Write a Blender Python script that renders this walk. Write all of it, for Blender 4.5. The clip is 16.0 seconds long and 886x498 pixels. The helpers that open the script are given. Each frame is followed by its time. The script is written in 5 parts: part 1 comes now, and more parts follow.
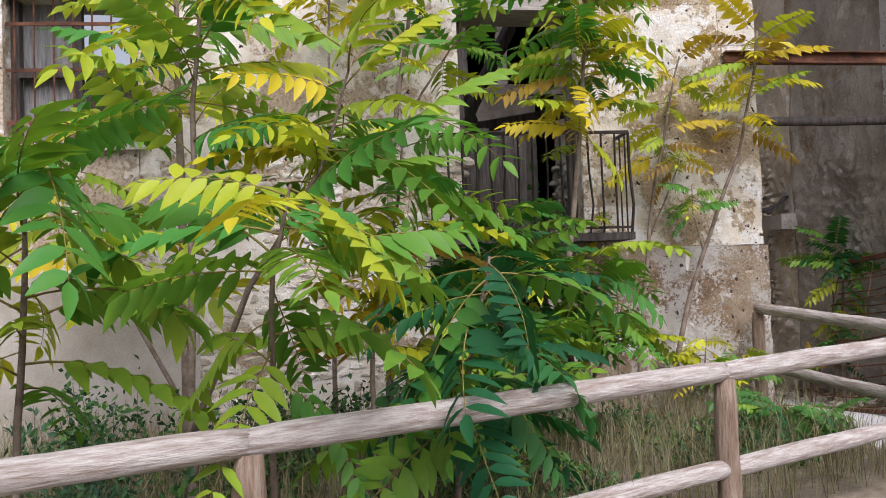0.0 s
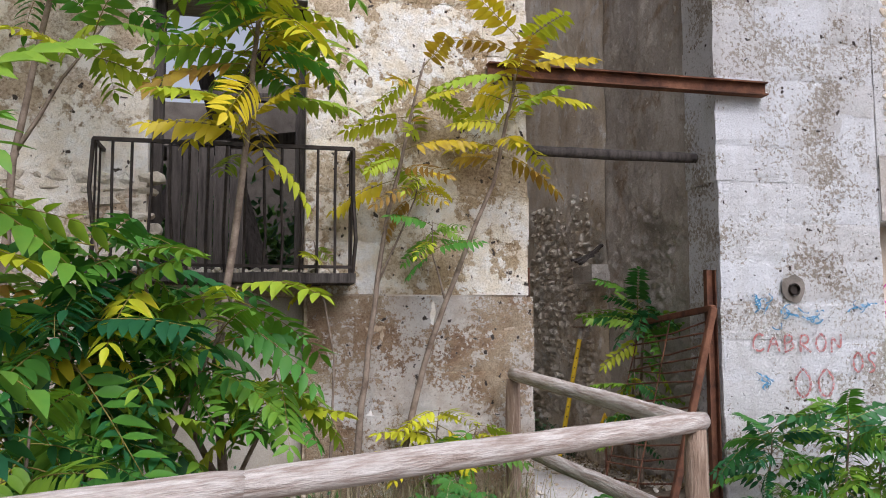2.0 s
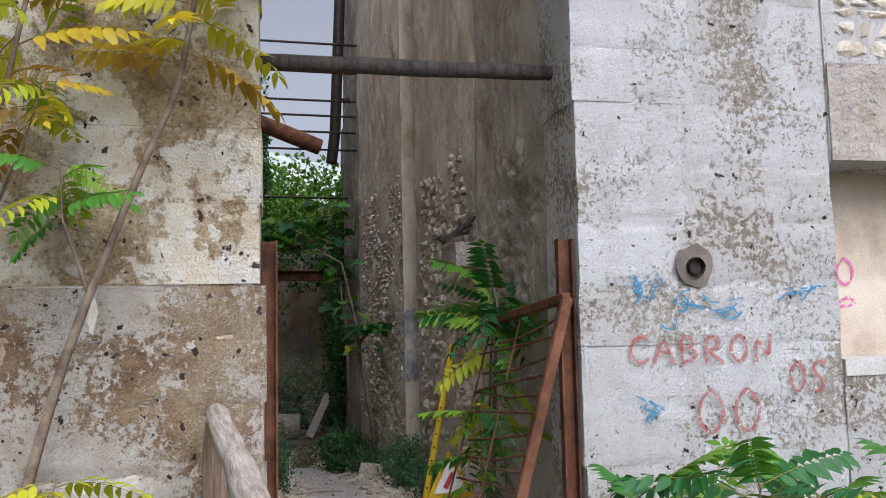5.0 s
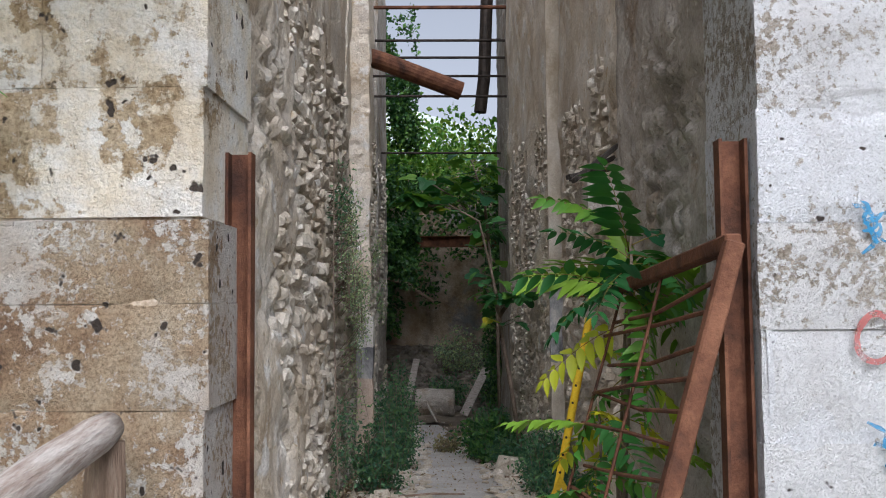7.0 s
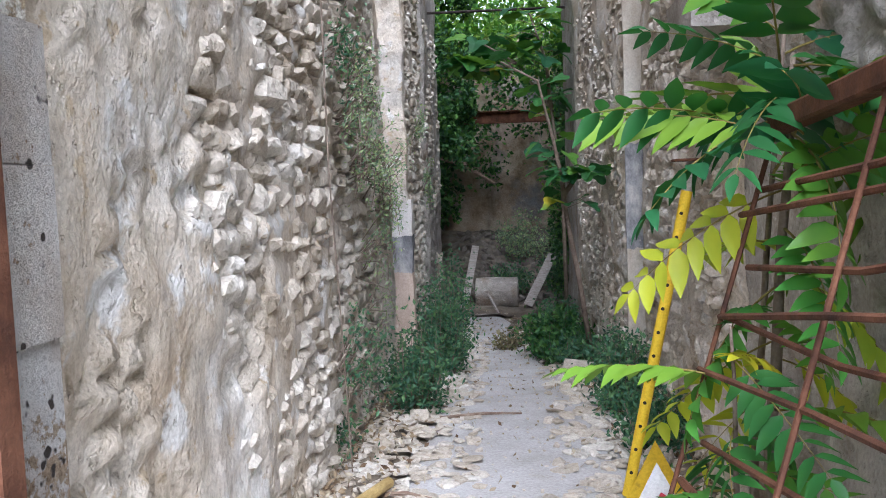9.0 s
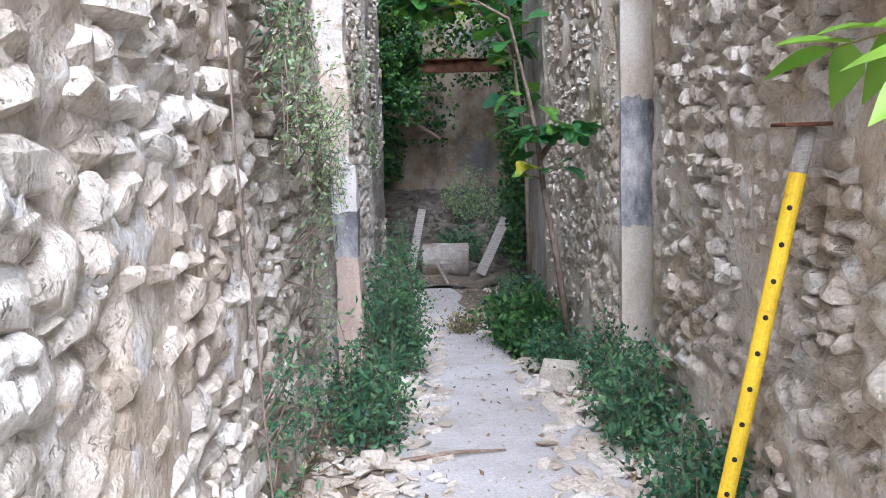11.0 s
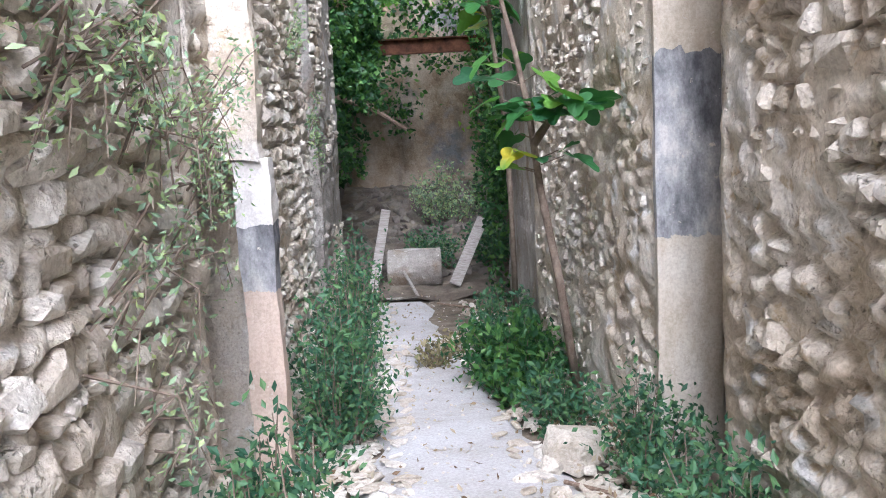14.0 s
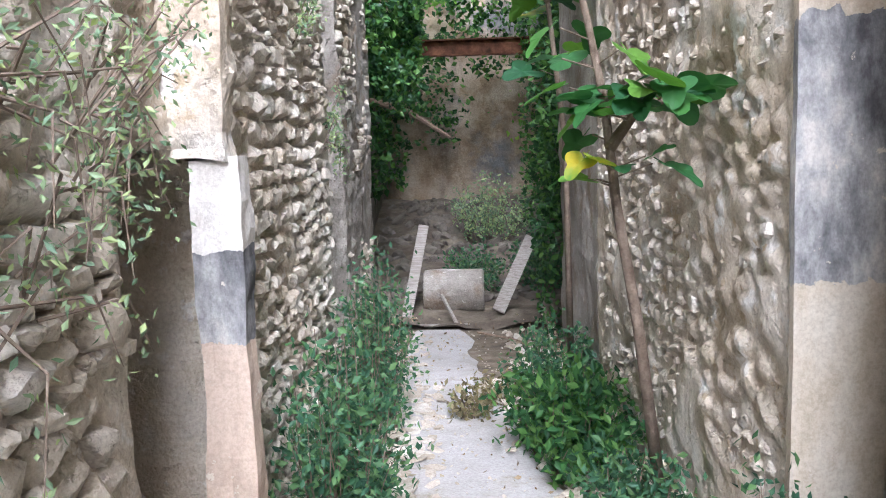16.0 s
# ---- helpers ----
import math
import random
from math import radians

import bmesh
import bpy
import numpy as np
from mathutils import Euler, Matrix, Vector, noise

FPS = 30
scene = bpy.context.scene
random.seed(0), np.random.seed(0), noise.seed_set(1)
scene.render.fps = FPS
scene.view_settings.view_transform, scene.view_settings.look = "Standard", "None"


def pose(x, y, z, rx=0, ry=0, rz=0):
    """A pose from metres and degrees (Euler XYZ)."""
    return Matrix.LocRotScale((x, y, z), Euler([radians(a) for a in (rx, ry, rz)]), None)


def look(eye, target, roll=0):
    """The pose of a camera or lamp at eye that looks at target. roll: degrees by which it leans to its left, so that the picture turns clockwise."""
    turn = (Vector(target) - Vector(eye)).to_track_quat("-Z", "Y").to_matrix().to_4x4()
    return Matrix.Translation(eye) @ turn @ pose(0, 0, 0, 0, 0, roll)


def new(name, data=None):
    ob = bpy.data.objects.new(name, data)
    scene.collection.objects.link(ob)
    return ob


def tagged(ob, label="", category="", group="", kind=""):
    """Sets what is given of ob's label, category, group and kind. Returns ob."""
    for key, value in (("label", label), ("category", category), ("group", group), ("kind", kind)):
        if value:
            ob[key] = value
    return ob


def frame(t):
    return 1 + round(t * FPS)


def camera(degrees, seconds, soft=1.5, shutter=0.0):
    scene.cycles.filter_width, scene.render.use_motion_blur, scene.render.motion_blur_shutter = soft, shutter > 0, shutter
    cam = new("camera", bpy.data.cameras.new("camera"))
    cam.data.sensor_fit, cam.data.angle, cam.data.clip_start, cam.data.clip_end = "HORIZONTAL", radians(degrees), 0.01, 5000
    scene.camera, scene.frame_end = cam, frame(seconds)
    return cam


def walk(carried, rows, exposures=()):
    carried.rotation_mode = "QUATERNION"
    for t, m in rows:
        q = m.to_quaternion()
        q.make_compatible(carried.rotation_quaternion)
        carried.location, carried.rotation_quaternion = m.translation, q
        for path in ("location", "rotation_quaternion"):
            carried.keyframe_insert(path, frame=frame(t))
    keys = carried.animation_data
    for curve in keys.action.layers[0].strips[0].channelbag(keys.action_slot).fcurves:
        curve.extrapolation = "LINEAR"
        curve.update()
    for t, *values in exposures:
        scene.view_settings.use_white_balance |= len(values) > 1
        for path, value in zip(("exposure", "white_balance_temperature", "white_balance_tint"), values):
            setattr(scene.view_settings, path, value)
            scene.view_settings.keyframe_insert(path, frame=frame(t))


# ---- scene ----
cam = camera(55.9, 16.0, soft=1.0)
METRES, EYE, TILT, LEAN, TURN = 13.0, 1.4, 0.0, 0.0, -6.3
ROWS = [
    (0.0, 0.0, 0.0, 0.0, 0.08, 2.19, 1.97),
    (0.5, 0.0303, 0.0295, -0.0005, -0.25, 4.91, 0.92),
    (1.0, 0.0637, 0.0543, -0.0008, -2.04, 5.2, 0.68),
    (1.5, 0.0982, 0.0821, -0.002, -4.34, 5.06, 0.33),
    (2.0, 0.1307, 0.1103, -0.001, -5.52, 5.47, 0.11),
    (2.5, 0.1593, 0.1389, -0.0014, -6.49, 3.6, 0.52),
    (3.0, 0.1837, 0.1644, 0.0015, -7.47, 3.04, 0.59),
    (3.5, 0.2112, 0.1891, 0.0015, -7.63, 4.08, 1.1),
    (6.0, 0.2888, 0.351, 0.001, 1.23, 5.46, 0.66),
    (6.5, 0.298, 0.3847, 0.0003, 5.56, 4.49, 0.3),
    (7.0, 0.3058, 0.4148, -0.0007, 7.6, 3.49, 0.5),
    (7.5, 0.3114, 0.4422, -0.0018, 10.7, 0.99, 0.23),
    (8.0, 0.3086, 0.4732, -0.0031, 12.33, -0.75, 0.51),
    (8.5, 0.3072, 0.5029, -0.0065, 12.91, -2.55, 1.7),
    (11.0, 0.2689, 0.639, 0.0007, 7.84, -7.72, 1.98),
    (11.5, 0.2666, 0.6611, -0.0027, 7.17, -7.11, 1.84),
    (12.0, 0.2638, 0.682, -0.005, 7.02, -7.86, 1.57),
    (12.5, 0.259, 0.707, -0.0055, 4.93, -7.72, 0.91),
    (13.0, 0.2589, 0.7325, -0.0082, 4.39, -7.93, 1.39),
    (13.5, 0.2567, 0.7562, -0.008, 5.65, -8.27, 1.75),
    (14.0, 0.2556, 0.7814, -0.0069, 5.89, -8.15, 3.04),
    (14.5, 0.2555, 0.8027, -0.008, 6.82, -8.14, 2.25),
    (15.0, 0.2502, 0.8263, -0.0101, 8.33, -8.06, 1.61),
    (15.5, 0.248, 0.8504, -0.0099, 8.58, -7.52, 2.41),
    (16.0, 0.2466, 0.875, -0.0127, 9.12, -7.1, 1.9),
]
EXPOSURES = [(0.0, 0.1, 5850, 18), (3.5, 0.05, 5750, 16), (6.5, 0.27, 5750, 13), (7.5, 0.47, 5600, 13), (8.5, 1.0, 5350, 14), (11.0, 1.85, 5250, 17), (14.0, 2.3, 5350, 17), (16.0, 2.4, 5450, 16)]
walk(cam, [(t, pose(0, 0, EYE, TILT, LEAN, TURN) @ pose(METRES * x, METRES * y, METRES * z, 90 + pitch, roll, yaw)) for t, x, y, z, yaw, pitch, roll in ROWS], EXPOSURES)

# ---- light: a bright hazy sky, a soft veiled sun from behind the walker ----
SUN_ELEV, SUN_AZ = 46.0, 169.0
world = bpy.data.worlds.new("sky")
scene.world = world
world.use_nodes = True
wn = world.node_tree.nodes
sky = wn.new("ShaderNodeTexSky")
sky.sky_type = "NISHITA"
sky.sun_disc = False
sky.sun_elevation, sky.sun_rotation = radians(SUN_ELEV), radians(SUN_AZ)
sky.air_density, sky.dust_density, sky.ozone_density = 1.0, 4.0, 0.6
wn["Background"].inputs["Strength"].default_value = 0.12
veil = wn.new("ShaderNodeHueSaturation")
veil.inputs["Saturation"].default_value = 0.18
world.node_tree.links.new(sky.outputs[0], veil.inputs["Color"])
world.node_tree.links.new(veil.outputs[0], wn["Background"].inputs["Color"])
sun = new("sun", bpy.data.lights.new("sun", "SUN"))
sun.data.energy, sun.data.angle, sun.data.color = 3.5, radians(45), (1.0, 0.95, 0.88)
az = radians(SUN_AZ)
sun.matrix_world = look((math.sin(az) * 20, math.cos(az) * 20, 20 * math.tan(radians(SUN_ELEV))), (0, 0, 0))


# ---- materials ----
def ramp(nt, fac, stops):
    n = nt.nodes.new("ShaderNodeValToRGB")
    while len(n.color_ramp.elements) < len(stops):
        n.color_ramp.elements.new(0.5)
    for e, (p, c) in zip(n.color_ramp.elements, stops):
        e.position = p
        e.color = (*c, 1) if len(c) == 3 else c
    nt.links.new(fac, n.inputs[0])
    return n.outputs[0]


def nz(nt, co, scale, detail=6, rough=0.6, stretch=None):
    if stretch:
        mp = nt.nodes.new("ShaderNodeMapping")
        mp.inputs["Scale"].default_value = stretch
        nt.links.new(co, mp.inputs[0])
        co = mp.outputs[0]
    n = nt.nodes.new("ShaderNodeTexNoise")
    n.inputs["Scale"].default_value, n.inputs["Detail"].default_value, n.inputs["Roughness"].default_value = scale, detail, rough
    nt.links.new(co, n.inputs["Vector"])
    return n.outputs["Fac"]


def mixc(nt, fac, a, b, mode="MIX"):
    n = nt.nodes.new("ShaderNodeMix")
    n.data_type, n.blend_type = "RGBA", mode
    for s, v in ((n.inputs["Factor"], fac), (n.inputs[6], a), (n.inputs[7], b)):
        if isinstance(v, (int, float)):
            s.default_value = v
        elif isinstance(v, tuple):
            s.default_value = (*v, 1)
        else:
            nt.links.new(v, s)
    return n.outputs[2]


def bumped(nt, bsdf, parts):
    """parts: (height socket, strength, distance), coarse first."""
    last = None
    for h, s, d in parts:
        b = nt.nodes.new("ShaderNodeBump")
        b.inputs["Strength"].default_value, b.inputs["Distance"].default_value = s, d
        nt.links.new(h, b.inputs["Height"])
        if last:
            nt.links.new(last, b.inputs["Normal"])
        last = b.outputs[0]
    nt.links.new(last, bsdf.inputs["Normal"])


def base(name, rough=0.9, metal=0.0, local=False):
    m = bpy.data.materials.new(name)
    m.use_nodes = True
    nt = m.node_tree
    b = nt.nodes["Principled BSDF"]
    b.inputs["Roughness"].default_value, b.inputs["Metallic"].default_value = rough, metal
    b.inputs["Specular IOR Level"].default_value = 0.25
    if local:
        co = nt.nodes.new("ShaderNodeTexCoord").outputs["Object"]
    else:
        co = nt.nodes.new("ShaderNodeNewGeometry").outputs["Position"]
    return m, nt, b, co


def random_of(nt):
    return nt.nodes.new("ShaderNodeObjectInfo").outputs["Random"]


def masonry(name, main, patches, bump=1.0, streak=0.0, streak_col=(0.12, 0.11, 0.10), island=False):
    """Weathered wall: main colour stops by medium noise, then patches (scale, threshold, colour), grain and pits."""
    m, nt, b, co = base(name)
    col = ramp(nt, nz(nt, co, 1.7, 8, 0.65), main)
    for sc, th, c in patches:
        f = ramp(nt, nz(nt, co, sc, 9, 0.62), [(th, (0, 0, 0)), (th + (0.12 if sc < 4 else 0.06), (1, 1, 1))])
        col = mixc(nt, f, col, c)
    if streak:
        f = ramp(nt, nz(nt, co, 1.0, 3, 0.5, (3.5, 3.5, 0.5)), [(0.5, (0, 0, 0)), (0.85, (streak,) * 3)])
        col = mixc(nt, f, col, streak_col)
    grain = nz(nt, co, 60, 6, 0.7)
    col = mixc(nt, 0.75, col, ramp(nt, grain, [(0.3, (0.55, 0.53, 0.5)), (0.62, (1, 1, 1))]), "MULTIPLY")
    if island:
        r = nt.nodes.new("ShaderNodeNewGeometry").outputs["Random Per Island"]
        r2 = nt.nodes.new("ShaderNodeMath")
        r2.operation = "ADD"
        nt.links.new(r, r2.inputs[0])
        nt.links.new(random_of(nt), r2.inputs[1])
        fr = nt.nodes.new("ShaderNodeMath")
        fr.operation = "FRACT"
        nt.links.new(r2.outputs[0], fr.inputs[0])
        col = mixc(nt, 1.0, col, ramp(nt, fr.outputs[0], [(0.0, (0.72, 0.68, 0.62)), (0.5, (0.95, 0.92, 0.88)), (1.0, (1, 1, 1))]), "MULTIPLY")
    nt.links.new(col, b.inputs["Base Color"])
    pits = ramp(nt, nz(nt, co, 26, 3, 0.6), [(0.30, (0, 0, 0)), (0.40, (1, 1, 1))])
    bumped(nt, b, [(nz(nt, co, 4, 6, 0.6), 0.6 * bump, 0.05), (nz(nt, co, 14, 5, 0.6), 0.45 * bump, 0.02), (pits, 0.45 * bump, 0.012), (grain, 0.4 * bump, 0.008)])
    return m


def plain(name, stops, scale=8.0, rough=0.85, metal=0.0, bump=0.3, stretch=None, local=False, vary=0.0, fine=90):
    m, nt, b, co = base(name, rough, metal, local)
    col = ramp(nt, nz(nt, co, scale, 7, 0.65, stretch), stops)
    g = nz(nt, co, fine, 4, 0.7, stretch)
    col = mixc(nt, 0.5, col, ramp(nt, g, [(0.3, (0.5, 0.5, 0.5)), (0.65, (1, 1, 1))]), "MULTIPLY")
    if vary:
        col = mixc(nt, 1.0, col, ramp(nt, random_of(nt), [(0, (1 - vary,) * 3), (1, (1, 1, 1))]), "MULTIPLY")
    nt.links.new(col, b.inputs["Base Color"])
    bumped(nt, b, [(g, bump, 0.01), (nz(nt, co, scale * 2, 5, 0.6, stretch), bump, 0.02)])
    return m


def flaking(name, under, coat, scale, cover, speckle, pits=0.66, grit=1.0, coarse=12.0, island=True):
    """Weathered stone under a broken coat of limewash: worn-through patches, popcorn grit, dark pits."""
    m, nt, b, co = base(name, 0.92)
    low = ramp(nt, nz(nt, co, 2.4, 9, 0.68), under)
    low = mixc(nt, 0.9, low, ramp(nt, nz(nt, co, coarse * 3.0, 5, 0.7), [(0.36, (0.48, 0.43, 0.38)), (0.55, (1, 1, 1))]), "MULTIPLY")
    top = ramp(nt, nz(nt, co, 4.5, 8, 0.65), coat)
    big = nz(nt, co, scale, 10, 0.66)
    fine = nz(nt, co, coarse, 8, 0.7)
    both = nt.nodes.new("ShaderNodeMath")
    both.operation = "MULTIPLY_ADD"
    both.inputs[1].default_value = speckle
    nt.links.new(fine, both.inputs[0])
    nt.links.new(big, both.inputs[2])
    norm = nt.nodes.new("ShaderNodeMath")
    norm.operation = "DIVIDE"
    norm.inputs[1].default_value = 1 + speckle
    nt.links.new(both.outputs[0], norm.inputs[0])
    e = (cover + 0.5 * speckle) / (1 + speckle)
    mask = ramp(nt, norm.outputs[0], [(e - 0.012, (0, 0, 0)), (e + 0.014, (1, 1, 1))])
    col = mixc(nt, mask, low, top)
    stain = ramp(nt, nz(nt, co, 1.1, 5, 0.6, (2.4, 2.4, 0.55)), [(0.52, (1, 1, 1)), (0.72, (0.66, 0.62, 0.57))])
    col = mixc(nt, 0.55, col, stain, "MULTIPLY")
    grain = nz(nt, co, 85, 5, 0.75)
    col = mixc(nt, 0.5, col, ramp(nt, grain, [(0.3, (0.45, 0.43, 0.41)), (0.5, (1, 1, 1))]), "MULTIPLY")
    hole = ramp(nt, nz(nt, co, 17, 2, 0.5), [(pits, (0, 0, 0)), (pits + 0.03, (1, 1, 1))])
    col = mixc(nt, hole, col, (0.07, 0.055, 0.045))
    if island:
        col = mixc(nt, 1.0, col, ramp(nt, random_of(nt), [(0.0, (0.88, 0.85, 0.81)), (0.5, (0.96, 0.95, 0.93)), (1.0, (1, 1, 1))]), "MULTIPLY")
    nt.links.new(col, b.inputs["Base Color"])
    dent = ramp(nt, hole, [(0, (1, 1, 1)), (1, (0, 0, 0))])
    bumped(nt, b, [(nz(nt, co, 5, 6, 0.6), 0.6, 0.05), (mask, 0.6, 0.012), (nz(nt, co, 38, 5, 0.75), 0.9 * grit, 0.03), (dent, 0.8, 0.03), (grain, 0.5 * grit, 0.008)])
    return m


def banded(name, bands, ragged=0.10):
    """Plaster in coats that end at ragged heights: (from height, colour stops), lowest first."""
    m, nt, b, co = base(name, 0.85)
    sep = nt.nodes.new("ShaderNodeSeparateXYZ")
    nt.links.new(co, sep.inputs[0])
    h = nt.nodes.new("ShaderNodeMath")
    h.operation = "MULTIPLY_ADD"
    h.inputs[1].default_value = ragged * 2
    nt.links.new(nz(nt, co, 6, 7, 0.65), h.inputs[0])
    nt.links.new(sep.outputs[2], h.inputs[2])
    n = nz(nt, co, 3.2, 9, 0.7, (1, 1, 0.45))
    col = ramp(nt, n, bands[0][1])
    for z, stops in bands[1:]:
        c = nt.nodes.new("ShaderNodeMath")
        c.operation = "GREATER_THAN"
        c.inputs[1].default_value = z + ragged
        nt.links.new(h.outputs[0], c.inputs[0])
        col = mixc(nt, c.outputs[0], col, ramp(nt, n, stops))
    g = nz(nt, co, 70, 5, 0.7)
    col = mixc(nt, 0.6, col, ramp(nt, g, [(0.3, (0.6, 0.58, 0.55)), (0.6, (1, 1, 1))]), "MULTIPLY")
    chip = ramp(nt, nz(nt, co, 7, 8, 0.7), [(0.63, (0, 0, 0)), (0.65, (1, 1, 1))])
    col = mixc(nt, chip, col, (0.60, 0.54, 0.45))
    nt.links.new(col, b.inputs["Base Color"])
    bumped(nt, b, [(nz(nt, co, 6, 5, 0.6), 0.4, 0.03), (chip, 0.5, 0.008), (g, 0.3, 0.006)])
    return m


RUBBLE = [(0.25, (0.47, 0.37, 0.26)), (0.45, (0.62, 0.54, 0.43)), (0.6, (0.70, 0.64, 0.55)), (0.75, (0.75, 0.71, 0.65))]
GREYP = [(0.25, (0.27, 0.24, 0.21)), (0.5, (0.44, 0.40, 0.35)), (0.7, (0.55, 0.51, 0.46))]

m_facade = flaking("cream_plaster", [(0.3, (0.36, 0.27, 0.18)), (0.5, (0.54, 0.43, 0.31)), (0.65, (0.63, 0.55, 0.45))], [(0.3, (0.66, 0.55, 0.41)), (0.5, (0.76, 0.69, 0.59)), (0.65, (0.81, 0.78, 0.74))], 1.6, 0.47, 0.25, 0.70, 0.7, island=False)
m_ashlar = flaking("worn_ashlar", [(0.32, (0.26, 0.16, 0.10)), (0.44, (0.47, 0.33, 0.21)), (0.54, (0.58, 0.46, 0.32)), (0.66, (0.70, 0.60, 0.46))], [(0.3, (0.60, 0.50, 0.40)), (0.5, (0.78, 0.73, 0.67)), (0.7, (0.84, 0.82, 0.79))], 1.6, 0.49, 0.75, 0.67, 2.2, 34.0)
m_white = flaking("white_limewash", [(0.3, (0.40, 0.33, 0.26)), (0.5, (0.58, 0.53, 0.46)), (0.7, (0.68, 0.64, 0.58))], [(0.25, (0.74, 0.73, 0.72)), (0.45, (0.85, 0.85, 0.86)), (0.7, (0.90, 0.90, 0.91))], 1.5, 0.43, 1.1, 0.70, 1.8, 30.0)
m_rubble = masonry("rubble_mortar", RUBBLE, [(2.2, 0.6, (0.62, 0.57, 0.50)), (3.5, 0.62, (0.52, 0.43, 0.32)), (11.0, 0.58, (0.74, 0.70, 0.64)), (30.0, 0.67, (0.42, 0.35, 0.27))], 2.0, 0.12, (0.26, 0.23, 0.20))
m_stone = masonry("limestone", [(0.25, (0.50, 0.42, 0.32)), (0.45, (0.66, 0.60, 0.51)), (0.6, (0.76, 0.72, 0.65)), (0.75, (0.80, 0.78, 0.74))], [(4.0, 0.64, (0.56, 0.52, 0.47)), (9.0, 0.62, (0.62, 0.52, 0.39)), (30.0, 0.67, (0.52, 0.45, 0.36))], 2.0, island=True)
m_greyplaster = masonry("grey_plaster", GREYP, [(2.0, 0.54, (0.60, 0.56, 0.50)), (3.0, 0.53, (0.30, 0.23, 0.16)), (12.0, 0.6, (0.58, 0.54, 0.48)), (30.0, 0.64, (0.24, 0.20, 0.16))], 2.0, 0.4, (0.20, 0.19, 0.19))
m_plaster = masonry("sandy_plaster", [(0.30, (0.46, 0.36, 0.25)), (0.43, (0.64, 0.55, 0.43)), (0.55, (0.73, 0.66, 0.56)), (0.68, (0.79, 0.76, 0.71))], [(1.5, 0.56, (0.56, 0.50, 0.43)), (4.0, 0.56, (0.79, 0.76, 0.71)), (9.0, 0.60, (0.56, 0.45, 0.31)), (30.0, 0.66, (0.30, 0.25, 0.20))], 1.5, 0.2, (0.36, 0.33, 0.31))
m_render = plain("smooth_render", [(0.3, (0.32, 0.28, 0.22)), (0.5, (0.42, 0.375, 0.31)), (0.65, (0.50, 0.46, 0.40))], 2.0, bump=0.15)
m_yrender = plain("ochre_render", [(0.3, (0.42, 0.34, 0.26)), (0.5, (0.58, 0.49, 0.39)), (0.65, (0.66, 0.58, 0.48))], 3.5, bump=0.4)
m_concrete = masonry("pale_concrete", [(0.25, (0.40, 0.37, 0.33)), (0.5, (0.54, 0.52, 0.50)), (0.7, (0.62, 0.61, 0.60))], [(1.6, 0.6, (0.42, 0.37, 0.30)), (5.0, 0.64, (0.36, 0.31, 0.25))], 0.35)
m_soil = plain("dry_soil", [(0.25, (0.09, 0.07, 0.05)), (0.5, (0.20, 0.16, 0.115)), (0.7, (0.34, 0.29, 0.22))], 5.0, bump=0.8, fine=35)
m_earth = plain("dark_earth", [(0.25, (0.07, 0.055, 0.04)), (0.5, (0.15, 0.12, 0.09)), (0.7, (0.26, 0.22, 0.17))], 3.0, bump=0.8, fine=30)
m_rail = plain("weathered_log", [(0.25, (0.20, 0.14, 0.10)), (0.42, (0.42, 0.34, 0.29)), (0.62, (0.68, 0.63, 0.58))], 5.0, 0.8, bump=0.7, stretch=(1.0, 9.0, 9.0), local=True, fine=30)
m_post = plain("brown_log", [(0.25, (0.14, 0.09, 0.06)), (0.5, (0.30, 0.21, 0.15)), (0.7, (0.44, 0.35, 0.27))], 5.0, 0.8, bump=0.7, stretch=(1.0, 9.0, 9.0), local=True, fine=30)
m_rust = plain("rusted_steel", [(0.3, (0.045, 0.022, 0.016)), (0.5, (0.13, 0.055, 0.03)), (0.68, (0.22, 0.10, 0.055))], 6.0, 0.8, 0.2, bump=0.4)
m_iron = plain("black_iron", [(0.3, (0.015, 0.013, 0.012)), (0.7, (0.06, 0.045, 0.035))], 12.0, 0.6, 0.4)
m_yellow = plain("yellow_paint", [(0.28, (0.45, 0.26, 0.03)), (0.4, (0.75, 0.50, 0.02)), (0.7, (0.85, 0.58, 0.03))], 9.0, 0.5, bump=0.1)
m_greywood = plain("grey_board", [(0.3, (0.25, 0.21, 0.18)), (0.6, (0.48, 0.44, 0.39))], 5.0, 0.85, bump=0.5, stretch=(1.0, 12.0, 12.0), local=True, fine=30)
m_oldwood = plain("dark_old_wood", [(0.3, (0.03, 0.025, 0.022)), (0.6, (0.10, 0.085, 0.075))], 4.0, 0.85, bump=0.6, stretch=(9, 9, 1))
m_endwall = masonry("stained_end_wall", [(0.3, (0.18, 0.12, 0.08)), (0.45, (0.36, 0.27, 0.18)), (0.6, (0.50, 0.41, 0.31))], [(0.8, 0.52, (0.22, 0.22, 0.22)), (2.5, 0.58, (0.56, 0.48, 0.38))], 2.0, 0.8, (0.08, 0.08, 0.085))
# shade put into the base colour for recesses and far walls; also dark cement
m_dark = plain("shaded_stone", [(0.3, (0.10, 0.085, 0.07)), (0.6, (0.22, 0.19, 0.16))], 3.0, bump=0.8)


# ---- mesh helpers ----
def obj(name, bm, mat, parent=None, label="", smooth=False):
    me = bpy.data.meshes.new(name)
    bm.to_mesh(me)
    bm.free()
    if smooth:
        me.polygons.foreach_set("use_smooth", [True] * len(me.polygons))
    me.materials.append(mat)
    ob = new(name, me)
    ob.parent = parent
    if label:
        ob["label"] = label
    return ob


